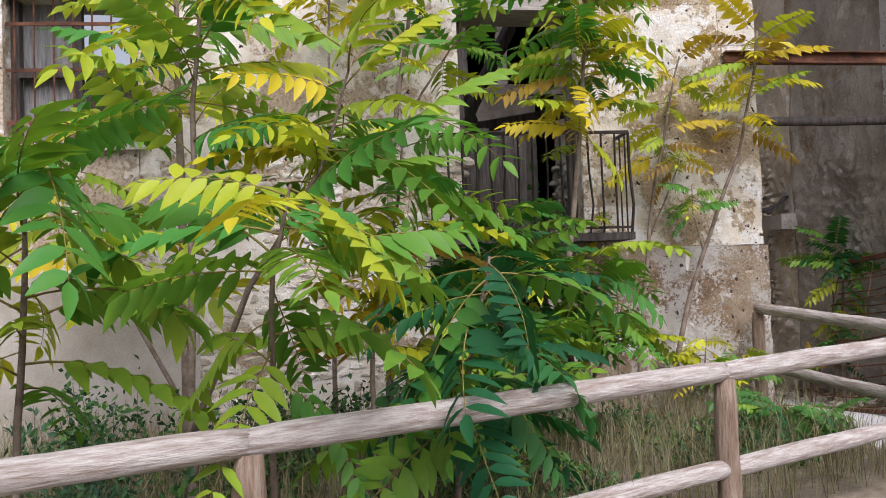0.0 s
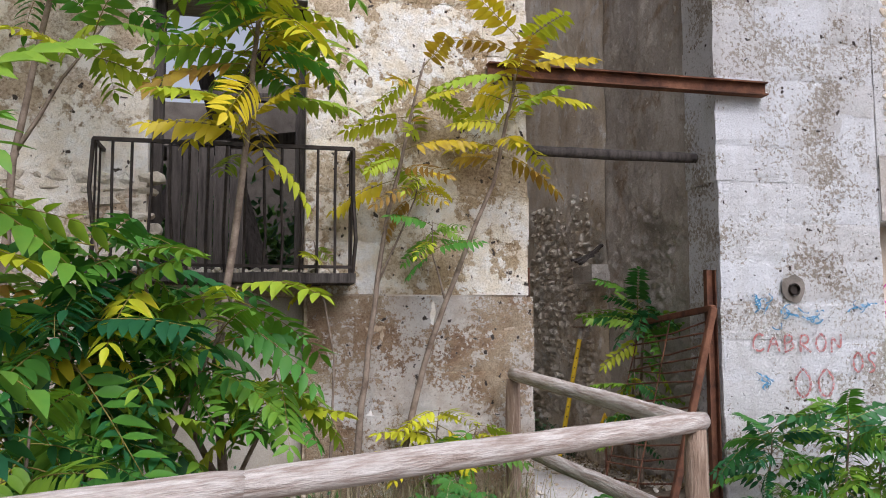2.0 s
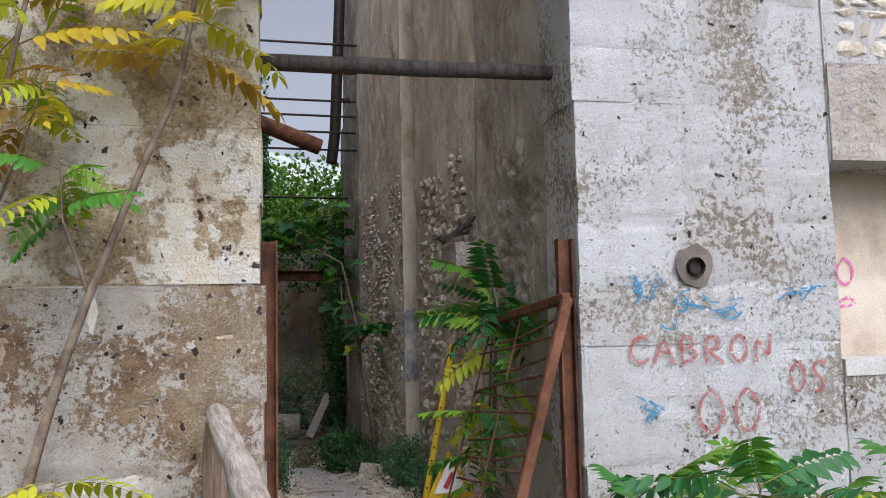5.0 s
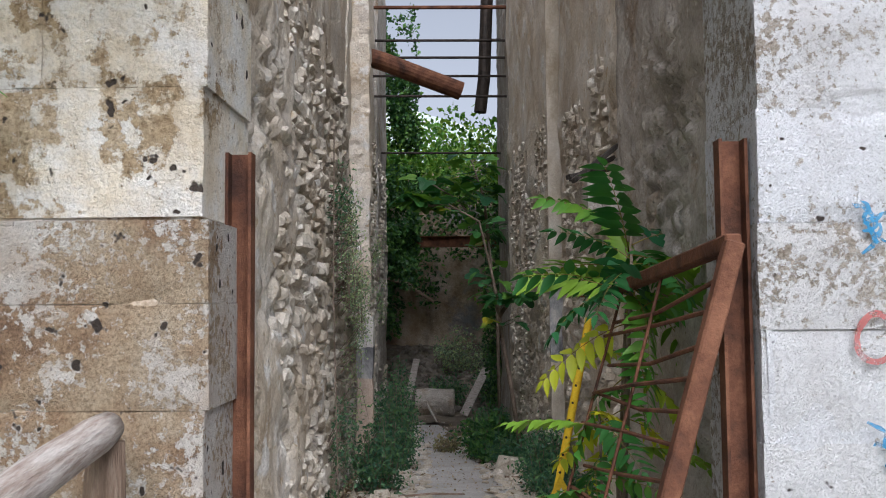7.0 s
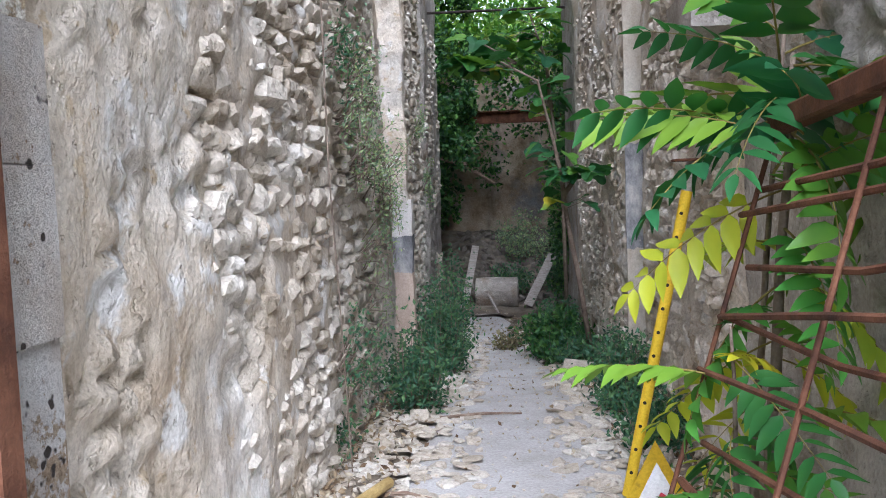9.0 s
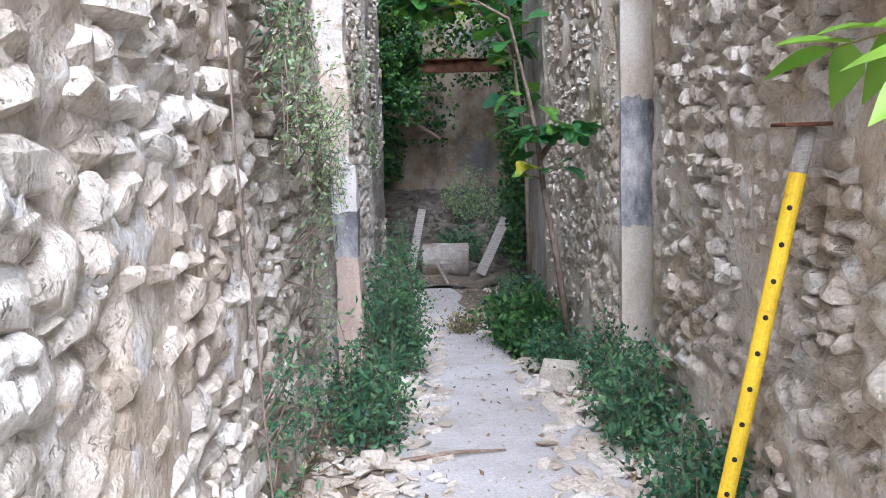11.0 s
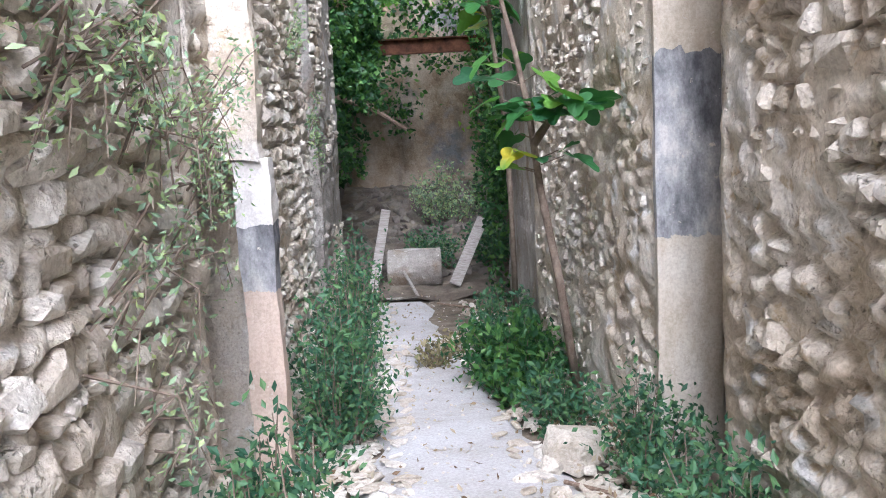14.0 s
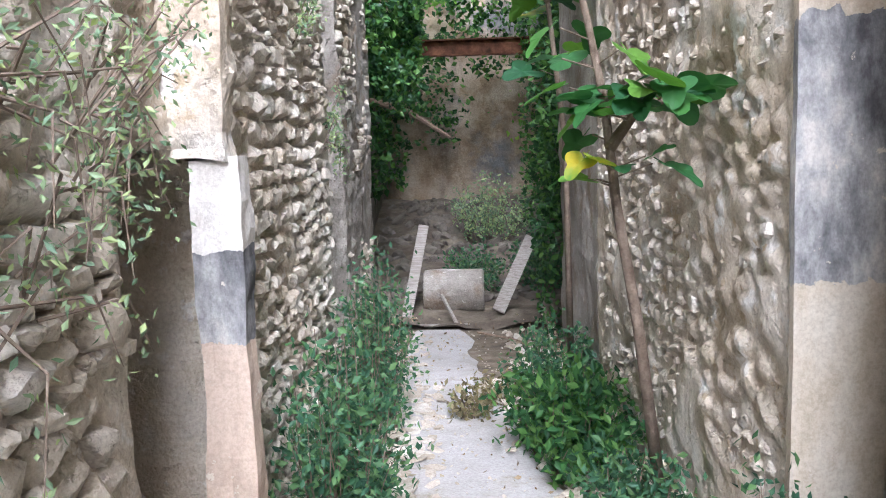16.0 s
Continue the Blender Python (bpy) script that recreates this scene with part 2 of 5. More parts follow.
def part(name, bm, mat, parent, label="", smooth=False):
    return obj(name, bm, mat, parent, label, smooth)


def empty(name, x=0, y=0, z=0, rz=0):
    ob = new(name)
    ob.matrix_world = pose(x, y, z, 0, 0, rz)
    return ob


def add_box(bm, x0, x1, y0, y1, z0, z1, bevel=0.0):
    r = bmesh.ops.create_cube(bm, size=1.0, matrix=Matrix.Translation(((x0 + x1) / 2, (y0 + y1) / 2, (z0 + z1) / 2)) @ Matrix.Diagonal((abs(x1 - x0), abs(y1 - y0), abs(z1 - z0), 1)))
    if bevel:
        es = list({e for v in r["verts"] for e in v.link_edges})
        bmesh.ops.bevel(bm, geom=es, offset=bevel, segments=1, affect="EDGES")
    return bm


def box(x0, x1, y0, y1, z0, z1, bevel=0.0):
    return add_box(bmesh.new(), x0, x1, y0, y1, z0, z1, bevel)


def rough_box(x0, x1, y0, y1, z0, z1, step=0.12, amp=0.015, seed=0.0, crumble=0.0):
    """A wall block cut into a grid, its faces uneven."""
    bm = bmesh.new()
    n = [max(1, round((b - a) / step)) for a, b in ((x0, x1), (y0, y1), (z0, z1))]

    def side(o, u, v, nu, nv):
        vs = [[bm.verts.new(o + u * (i / nu) + v * (j / nv)) for j in range(nv + 1)] for i in range(nu + 1)]
        for i in range(nu):
            for j in range(nv):
                bm.faces.new((vs[i][j], vs[i + 1][j], vs[i + 1][j + 1], vs[i][j + 1]))
    X, Y, Z = Vector((x1 - x0, 0, 0)), Vector((0, y1 - y0, 0)), Vector((0, 0, z1 - z0))
    o = Vector((x0, y0, z0))
    side(o, X, Z, n[0], n[2]), side(o + Y, Z, X, n[2], n[0])
    side(o, Z, Y, n[2], n[1]), side(o + X, Y, Z, n[1], n[2])
    side(o, Y, X, n[1], n[0]), side(o + Z, X, Y, n[0], n[1])
    bmesh.ops.remove_doubles(bm, verts=bm.verts, dist=0.0005)
    bm.normal_update()
    for v in bm.verts:
        p = v.co + Vector((seed, seed * 0.7, 0))
        d = noise.fractal(p * 2.2, 1.0, 2.0, 4) * amp + noise.noise(p * 11) * amp * 0.5
        v.co += v.normal * d
    return bm


def sweep(bm, pts, radii, seg=8, cap=True):
    """A tube along points."""
    rings = []
    for i, p in enumerate(pts):
        a, b = pts[max(i - 1, 0)], pts[min(i + 1, len(pts) - 1)]
        t = (b - a).normalized()
        u = t.cross(Vector((0.31, 0.22, 0.93)))
        u = (u if u.length > 1e-3 else t.cross(Vector((1, 0, 0)))).normalized()
        w = t.cross(u)
        r = radii[i] if hasattr(radii, "__len__") else radii
        rings.append([bm.verts.new(p + (u * math.cos(k * math.tau / seg) + w * math.sin(k * math.tau / seg)) * r) for k in range(seg)])
    for a, b in zip(rings, rings[1:]):
        for k in range(seg):
            bm.faces.new((a[k], a[(k + 1) % seg], b[(k + 1) % seg], b[k]))
    if cap:
        bm.faces.new(rings[0][::-1])
        bm.faces.new(rings[-1])
    return bm


def tube(a, b, r, seg=8):
    return sweep(bmesh.new(), [Vector(a), Vector(b)], r, seg)


def plank(a, b, w, th, up=Vector((0, 0, 1))):
    """A board from a to b."""
    a, b = Vector(a), Vector(b)
    d = (b - a)
    t = d.normalized()
    s = t.cross(up).normalized()
    n = s.cross(t)
    bm = bmesh.new()
    m = Matrix((t, s, n)).transposed().to_4x4()
    m.translation = (a + b) / 2
    bmesh.ops.create_cube(bm, size=1, matrix=m @ Matrix.Diagonal((d.length, w, th, 1)))
    bmesh.ops.bevel(bm, geom=list(bm.edges), offset=min(w, th) * 0.12, segments=1, affect="EDGES")
    return bm


def structure(ob, label, category):
    return tagged(ob, label, category, kind="structure")


def ground_z(y):
    return float(np.interp(y, [-50, 7.3, 12, 14, 16, 20, 22.5, 26.5, 40], [0.0, 0.0, -0.28, -0.50, -0.72, -0.98, -0.85, 0.1, 1.5]))


# ---- setting: ground, walls ----
F = 7.33          # front face of the facade
FB = 7.85         # its back
LJ, RJ = 3.81, 5.40
# wall tops are out of view; this height cuts sky light in the alley
TOP = 8.0


def left_x(y):
    return float(np.interp(y, [7.8, 9.59, 10.75, 12.74, 14.2, 17.1, 20.4], [3.74, 3.65, 3.61, 3.48, 3.42, 3.30, 3.18]))


def right_x(y):
    return float(np.interp(y, [7.8, 13.9, 15.0, 17.0, 19.6], [5.46, 5.47, 5.36, 5.22, 5.18]))


def make_ground():
    bm = bmesh.new()
    xs = sorted({*np.linspace(-40, -4, 8), *np.linspace(-4, 10, 57), *np.linspace(10, 45, 8)})
    ys = sorted({*np.linspace(-30, -2, 8), *np.linspace(-2, 28, 121), *np.linspace(28, 90, 8)})
    grid = []
    for y in ys:
        row = []
        for x in xs:
            z = ground_z(y)
            if y < 7.2 and x < 3.9:
                z += 0.10 * min(1, max(0, (y - 0.3 - 0.5 * x) / 2.0))
            side = min(abs(x - left_x(y)), abs(x - right_x(y))) if 7.9 < y < 20 else 1
            z += 0.02 * noise.fractal(Vector((x, y, 0)) * 1.5, 1, 2, 4) + (0.08 * (0.3 - side) / 0.3 if side < 0.3 else 0) - 0.02
            row.append(bm.verts.new((x, y, z)))
        grid.append(row)
    for a, b in zip(grid, grid[1:]):
        for i in range(len(a) - 1):
            bm.faces.new((a[i], a[i + 1], b[i + 1], b[i]))
    return structure(obj("ground", bm, m_soil, smooth=True), "dry brown soil strewn with litter and fine rubble", "ground")


make_ground()


def make_path():
    """The pale concrete strip along the alley, with broken edges."""
    bm = bmesh.new()
    prev = None
    ys = np.linspace(4.6, 20.6, 150)
    for y in ys:
        xl = float(np.interp(y, [1.5, 5.5, 8, 12.7, 14.5, 16.5, 19.5, 20.6], [4.2, 4.1, 3.85, 3.88, 3.95, 3.75, 3.5, 3.5])) + 0.07 * noise.fractal(Vector((0, y * 2.2, 3)), 1, 2, 3)
        xr = float(np.interp(y, [1.5, 5.5, 8, 12.7, 14.2, 16, 19.5, 20.6], [6.5, 5.6, 5.2, 5.22, 4.98, 4.75, 4.25, 4.2])) + 0.07 * noise.fractal(Vector((5, y * 2.2, 3)), 1, 2, 3)
        row = []
        for k in range(9):
            x = xl + (xr - xl) * k / 8
            edge = 0.02 if 0 < k < 8 else -0.03
            row.append(bm.verts.new((x, y, ground_z(y) + edge + 0.006 * noise.noise(Vector((x * 3, y * 3, 9))))))
        if prev:
            for i in range(8):
                bm.faces.new((prev[i], prev[i + 1], row[i + 1], row[i]))
        prev = row
    return structure(obj("path", bm, m_concrete, smooth=True), "pale cracked concrete path dusted with dirt", "path")


make_path()


def wall(name, pieces, mat, label):
    w = structure(empty(name), label, "wall")
    for i, (a, kw) in enumerate(pieces):
        part("masonry", rough_box(*a, **kw), mat, w)
    return w


K = dict(step=0.12, amp=0.012)
# facade left of the alley: window, balcony door, blind panel below it
facade_left = wall("wall_facade_west", [((-9.0, -2.87, F, FB, -0.3, TOP), K), ((-2.87, -1.77, F, FB, -0.3, 2.67), K), ((-2.87, -1.77, F, FB, 3.95, TOP), K),
                   ((-1.77, 1.0, F, FB, -0.3, TOP), K), ((1.0, 2.1, F + 0.14, FB, -0.3, 1.62), dict(step=0.3, amp=0.004)), ((1.0, 2.1, F, FB, 3.95, TOP), K), ((1.0, 2.1, F, FB, 1.62, 1.80), K),
                   ((2.1, LJ - 0.035, F + 0.014, FB, 1.63, TOP), dict(step=0.12, amp=0.004)), ((2.1, LJ - 0.015, F - 0.012, FB, -0.3, 1.63), dict(step=0.12, amp=0.004))], m_facade, "cream plastered old facade wall with flaking and exposed stone")
facade_right = wall("wall_facade_east", [((RJ + 0.015, 6.9, F + 0.012, FB, -0.3, TOP), K), ((6.9, 7.85, F, FB, -0.3, 1.15), K), ((6.9, 7.85, F + 0.33, FB, 1.15, 2.28), dict(step=0.3, amp=0.004)),
                    ((6.9, 7.85, F, FB, 2.28, TOP), K), ((7.85, 14, F, FB, -0.3, TOP), K)], m_white, "whitewashed facade pier with a bricked-up window recess")
# alley walls


def alley_wall(name, xf, side, spans, label):
    """spans: (y0, y1, z0, z1, setback, material, relief, bare). side -1: the wall lies to smaller x.
    relief: depth of the rubble showing through; bare: share of the face where the plaster is gone."""
    w = structure(empty(name), label, "wall")
    for y0, y1, z0, z1, back, mt, relief, bare in spans:
        bm = bmesh.new()
        zs = [z0]
        while zs[-1] < z1 - 0.02:
            zs.append(min(z1, zs[-1] + ((0.035 if zs[-1] < 2.6 else 0.12) if relief else 0.1)))
        ny = max(2, round((y1 - y0) / (0.035 if relief else 0.1)))
        vs = []
        for i in range(ny + 1):
            y = y0 + (y1 - y0) * i / ny
            row = []
            for z in zs:
                p = Vector((xf(y), y, z))
                d = 0.03 * noise.fractal(p * 1.6, 1, 2, 5) + 0.012 * noise.noise(p * 9)
                if relief and z < 2.7:
                    q = Vector((0, y * 6.5, z * 9.5)) + 0.35 * noise.noise_vector(p * 4)
                    f, seeds = noise.voronoi(q)
                    lump = min(1.0, max(0.0, (f[1] - f[0]) * 2.4))
                    lump = lump * lump * (3 - 2 * lump)
                    m = min(1.0, max(0.0, (noise.fractal(p * 1.3 + Vector((3, 0, 0)), 1, 2, 4) * 0.9 + bare) * 4)) * min(1.0, (y1 - y) / 0.25) * min(1.0, (y - y0) / 0.12)
                    d += m * relief * (0.7 - lump * (0.95 + 0.45 * noise.noise(seeds[0] * 3.7)) + 0.14 * noise.noise(p * 20))
                row.append(bm.verts.new((xf(y) + side * (back + max(-0.045, d)), y, z)))
            vs.append(row)
        for i in range(ny):
            for j in range(len(zs) - 1):
                bm.faces.new((vs[i][j], vs[i][j + 1], vs[i + 1][j + 1], vs[i + 1][j]))
        edges = [e for e in bm.edges if e.is_boundary]
        r = bmesh.ops.extrude_edge_only(bm, edges=edges)
        for v in r["geom"]:
            if isinstance(v, bmesh.types.BMVert):
                v.co.x = xf(v.co.y) + side * 0.62
        bmesh.ops.recalc_face_normals(bm, faces=bm.faces)
        part("masonry", bm, mt, w, smooth=bool(relief))
    return w


# doorway back from 13.3 to 14.2: the room's shade is in its dark colour
wall_west = alley_wall("wall_alley_west", left_x, -1, [
    (7.87, 10.75, -1.0, TOP, 0.02, m_plaster, 0.05, 0.2), (10.75, 13.3, -1.0, TOP, 0.08, m_rubble, 0.05, 0.4),
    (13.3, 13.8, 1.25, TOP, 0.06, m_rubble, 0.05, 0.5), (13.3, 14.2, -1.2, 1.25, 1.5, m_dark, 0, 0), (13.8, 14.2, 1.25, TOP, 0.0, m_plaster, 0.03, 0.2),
    (14.2, 17.1, -1.4, TOP, 0.03, m_rubble, 0.05, 0.5), (17.1, 17.9, -1.4, TOP, 0.16, m_greyplaster, 0, 0), (17.9, 20.4, -1.5, TOP, 0.03, m_greyplaster, 0.04, 0.2)],
    "tall alley wall of bare limestone rubble")
# recess back from 12.95 to 13.87: its shade is in the dark colour
wall_east = alley_wall("wall_alley_east", right_x, 1, [
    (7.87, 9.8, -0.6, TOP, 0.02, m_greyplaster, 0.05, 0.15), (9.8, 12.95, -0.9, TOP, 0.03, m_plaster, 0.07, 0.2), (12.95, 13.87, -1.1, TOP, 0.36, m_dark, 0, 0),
    (13.87, 17.0, -1.3, TOP, 0.02, m_plaster, 0.035, 0.25), (17.0, 18.2, -1.4, TOP, 0.02, m_greyplaster, 0, 0), (18.2, 19.6, -1.5, TOP, 0.02, m_greyplaster, 0, 0)],
    "tall alley wall of rubble stone and peeling plaster")
# made-up side walls that shut sky light out of the far yard
side_walls = wall("wall_yard_light_block", [((1.2, 2.5, 20.42, 27.1, -1.5, 7.0), dict(step=0.3, amp=0.03)), ((5.75, 7.0, 19.62, 27.1, -1.5, 7.0), dict(step=0.3, amp=0.03))], m_dark, "dark ivy-grown walls added round the far yard to block light")
back_wall = wall("wall_north", [((0.5, 8.0, 27.2, 27.7, -1, 5.0), K)], m_endwall, "dark stained wall closing the far end")
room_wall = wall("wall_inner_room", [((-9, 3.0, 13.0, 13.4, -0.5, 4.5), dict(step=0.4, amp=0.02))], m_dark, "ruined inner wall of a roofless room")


# ---- fence ----
def log(name, a, b, r, mat, parent, bend=0.01):
    a, b = Vector(a), Vector(b)
    n = max(6, int((b - a).length / 0.12))
    d = (b - a).normalized()
    L = (b - a).length
    bm = bmesh.new()
    pts, rad = [], []
    for i in range(n + 1):
        f = i / n
        wob = Vector((0, noise.noise(Vector((f * 3, a.x, a.y))), noise.noise(Vector((f * 3, a.y, a.z + 5))))) * bend
        pts.append(Vector((L * f, 0, 0)) + wob)
        rad.append(r * (1 + 0.06 * noise.noise(Vector((f * L * 4, a.x * 3, 2)))) * (0.86 if i in (0, n) else 1))
    sweep(bm, pts, rad, 14)
    for v in bm.verts:
        v.co += Vector((0, v.co.y, v.co.z)) * 0.05 * noise.noise(Vector((v.co.x * 5, v.co.y * 30, v.co.z * 30)))
    ob = part(name, bm, mat, parent, smooth=True)
    q = d.to_track_quat("X", "Z")
    ob.matrix_world = Matrix.Translation(a) @ q.to_matrix().to_4x4()
    return ob


fence = tagged(empty("log_fence", 1.78, 3.9, 0), "weathered grey-brown round log post-and-rail fence", "fence")
fd = Vector((3.87 - 1.78, 4.98 - 3.9, 0)).normalized()
corner, joint = Vector((3.87, 4.98, 0.94)), Vector((1.78, 3.9, 0.915))
prevj = joint - fd * 2.4 + Vector((0, 0, -0.02))
prev2 = prevj - fd * 2.4
backp = Vector((3.60, 7.14, 1.06))


def fence_part(name, a, b, r, mat):
    o = log(name, a, b, r, mat, None)
    m = o.matrix_world.copy()
    o.parent = fence
    o.matrix_parent_inverse = fence.matrix_world.inverted()
    o.matrix_basis = m


for a, b in ((prev2, prevj), (prevj, joint), (joint, corner)):
    fence_part("top_rail", a - fd * 0.02, b + fd * (0.06 if b == corner else 0.02), 0.052, m_rail)
    fence_part("lower_rail", a - Vector((0, 0, 0.47)), b - Vector((0, 0, 0.47)), 0.048, m_rail)
fence_part("top_rail", corner + Vector((0, 0.03, -0.01)), backp, 0.05, m_rail)
fence_part("lower_rail", corner + Vector((0, 0.03, -0.48)), backp + Vector((0, 0, -0.5)), 0.048, m_rail)
for p in (prevj, joint, corner, backp):
    fence_part("post", Vector((p.x, p.y, -0.15)), Vector((p.x, p.y, p.z - 0.035)), 0.055, m_post)


def keep(o, parent):
    """Parent a part without moving it."""
    m = o.matrix_world.copy()
    o.parent = parent
    o.matrix_parent_inverse = parent.matrix_world.inverted()
    o.matrix_basis = m
    return o


def kpart(name, bm, mat, parent, label="", smooth=False):
    o = obj(name, bm, mat, None, label, smooth)
    o.parent = parent
    o.matrix_parent_inverse = parent.matrix_world.inverted()
    return o


# ---- steel and timber across the opening ----
def i_section(bm, a, b, w, h, t, up=Vector((0, 0, 1))):
    a, b = Vector(a), Vector(b)
    d = (b - a).normalized()
    s = d.cross(up).normalized()
    u = s.cross(d)
    for off, ww, hh in ((u * (h / 2 - t / 2), w, t), (-u * (h / 2 - t / 2), w, t), (Vector(), t, h - 2 * t)):
        m = Matrix((d, s, u)).transposed().to_4x4()
        m.translation = (a + b) / 2 + off
        bmesh.ops.create_cube(bm, size=1, matrix=m @ Matrix.Diagonal(((b - a).length, ww, hh, 1)))
    return bm


lintel = tagged(obj("steel_beam", i_section(bmesh.new(), (3.46, 7.27, 3.36), (5.82, 7.27, 3.34), 0.10, 0.11, 0.012), m_rust), "rusted steel beam bridging the alley mouth", "beam")
pole = tagged(empty("timber_beam", 3.8, 7.7, 2.83), "grey weathered timber beam wedged across the alley mouth", "beam")
keep(log("beam_log", (3.78, 7.68, 2.84), (5.44, 7.66, 2.83), 0.045, m_oldwood, None), pole)
for px, py, lab in ((3.83, 7.565, "rusted steel channel post standing against the pier"), (5.348, 7.385, "rusted steel channel post behind the leaning gate")):
    p = tagged(empty("steel_post", px, py, 0), lab, "post", "steel posts of the alley mouth")
    zt = 1.87 if px < 4.5 else 1.86
    kpart("web", box(px - 0.032, px + 0.032, py + 0.045, py + 0.055, -0.1, zt), m_rust, p)
    kpart("flange", box(px - 0.042, px - 0.032, py, py + 0.055, -0.1, zt), m_rust, p)
    kpart("flange", box(px + 0.032, px + 0.042, py, py + 0.055, -0.1, zt), m_rust, p)

# leaning gate
gate = tagged(empty("metal_gate", 5.0, 7.5, 0), "rusted iron gate of angle bars and rods, leaning ajar", "gate")
g_top, g_bot = Vector((5.325, 7.33, 1.55)), Vector((4.85, 7.20, 0.02))
g_back = Vector((5.22, 8.44, 1.44)) - g_top
kpart("stile", plank(g_bot, g_top, 0.055, 0.05, Vector((0, 1, 0.1))), m_rust, gate)
kpart("upright_rod", tube(g_bot + g_back, g_top + g_back, 0.006, 6), m_rust, gate)
kpart("top_bar", plank(g_top, g_top + g_back, 0.05, 0.05), m_rust, gate)
kpart("bottom_bar", plank(g_bot + Vector((0, 0, 0.04)), g_bot + g_back + Vector((0, 0, 0.04)), 0.04, 0.04), m_rust, gate)
rg = random.Random(4)
for i in range(15):
    f = (i + 1) / 16
    a = g_top.lerp(g_bot, f)
    b = a + g_back + Vector((rg.uniform(-0.03, 0.03), 0, rg.uniform(-0.07, 0.07)))
    mid = (a + b) / 2 + Vector((rg.uniform(-0.03, 0.03), 0, rg.uniform(-0.04, 0.01)))
    kpart("rod", sweep(bmesh.new(), [a, a.lerp(mid, 0.5), mid, mid.lerp(b, 0.5), b], 0.0075, 6), m_rust, gate)
for i in range(1):
    a, b = g_top + g_back * 0.55, g_bot + g_back * 0.5
    kpart("upright_rod", tube(a, b, 0.006, 6), m_rust, gate)

# small warning sign on the ground behind the gate
sign = tagged(empty("warning_sign", 4.98, 8.75, -0.05), "small triangular yellow and white warning sign propped low", "sign")
bm = bmesh.new()
c = [(-0.16, 0), (0.16, 0), (0.0, 0.30)]
f = bm.faces.new([bm.verts.new((4.98 + x, 8.72 + z * 0.15, 0.30 + z)) for x, z in c])
bmesh.ops.solidify(bm, geom=[f], thickness=0.006)
kpart("plate", bm, m_yellow, sign)
m_signwhite = plain("sign_white", [(0.3, (0.6, 0.58, 0.55)), (0.7, (0.75, 0.73, 0.7))], 8, 0.5)
m_signred = plain("sign_red", [(0.3, (0.35, 0.03, 0.05)), (0.7, (0.5, 0.05, 0.07))], 8, 0.5)
bm = bmesh.new()
f = bm.faces.new([bm.verts.new((4.98 + x * 0.7, 8.705 + (z * 0.7 + 0.035) * 0.15, 0.335 + z * 0.7)) for x, z in c])
kpart("panel", bm, m_signwhite, sign)
kpart("bar", plank((4.94, 8.70, 0.37), (5.0, 8.72, 0.46), 0.03, 0.004, Vector((0, -1, 0))), m_signred, sign)
kpart("stake", tube((4.98, 8.735, -0.12), (4.98, 8.745, 0.45), 0.012), m_rust, sign)

# ---- balcony ----
balc = tagged(empty("balcony", 1.56, 7.1, 1.74), "small wrought-iron balcony with a stone slab and bent bars", "balcony")
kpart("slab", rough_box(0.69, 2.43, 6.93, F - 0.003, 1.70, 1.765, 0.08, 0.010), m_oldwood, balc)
bx0, bx1, by = 0.71, 2.41, 6.96
kpart("top_rail", box(bx0, bx1, by - 0.015, by + 0.015, 2.62, 2.645), m_iron, balc)
kpart("bottom_rail", box(bx0, bx1, by - 0.012, by + 0.012, 1.80, 1.82), m_iron, balc)
for x in (bx0, bx1):
    kpart("side_rail", box(x - 0.012, x + 0.012, by + 0.016, F, 2.62, 2.643), m_iron, balc)
    for k in range(2):
        kpart("bar", tube((x, by + 0.1 + 0.14 * k, 1.76), (x, by + 0.1 + 0.14 * k, 2.63), 0.008, 6), m_iron, balc)
rb = random.Random(2)
for i in range(15):
    x = bx0 + (bx1 - bx0) * i / 14
    j = lambda: Vector((rb.uniform(-0.012, 0.012), rb.uniform(-0.025, 0.005), 0))
    kpart("bar", sweep(bmesh.new(), [Vector((x, by, 1.75)), Vector((x, by, 2.0)) + j() * 2, Vector((x, by, 2.3)) + j(), Vector((x, by, 2.63))], 0.010 if i not in (0, 14) else 0.014, 6), m_iron, balc)

# balcony doorway: timber frame, an old leaf hanging inside, fallen beams behind
m_bluewood = plain("faded_wood", [(0.3, (0.12, 0.115, 0.11)), (0.6, (0.30, 0.29, 0.28))], 4.0, 0.85, bump=0.6, stretch=(9, 9, 1))
door = structure(empty("door_1", 1.55, 7.5, 1.8), "open balcony doorway with a dark weathered timber frame", "door")
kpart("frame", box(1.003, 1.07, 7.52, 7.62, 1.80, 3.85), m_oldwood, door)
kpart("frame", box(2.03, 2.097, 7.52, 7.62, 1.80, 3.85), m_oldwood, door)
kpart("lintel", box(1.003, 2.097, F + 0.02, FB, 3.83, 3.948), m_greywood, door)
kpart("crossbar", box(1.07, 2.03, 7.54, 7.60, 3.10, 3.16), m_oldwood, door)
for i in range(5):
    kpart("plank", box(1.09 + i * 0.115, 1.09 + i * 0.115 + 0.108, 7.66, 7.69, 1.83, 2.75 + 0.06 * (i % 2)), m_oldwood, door)
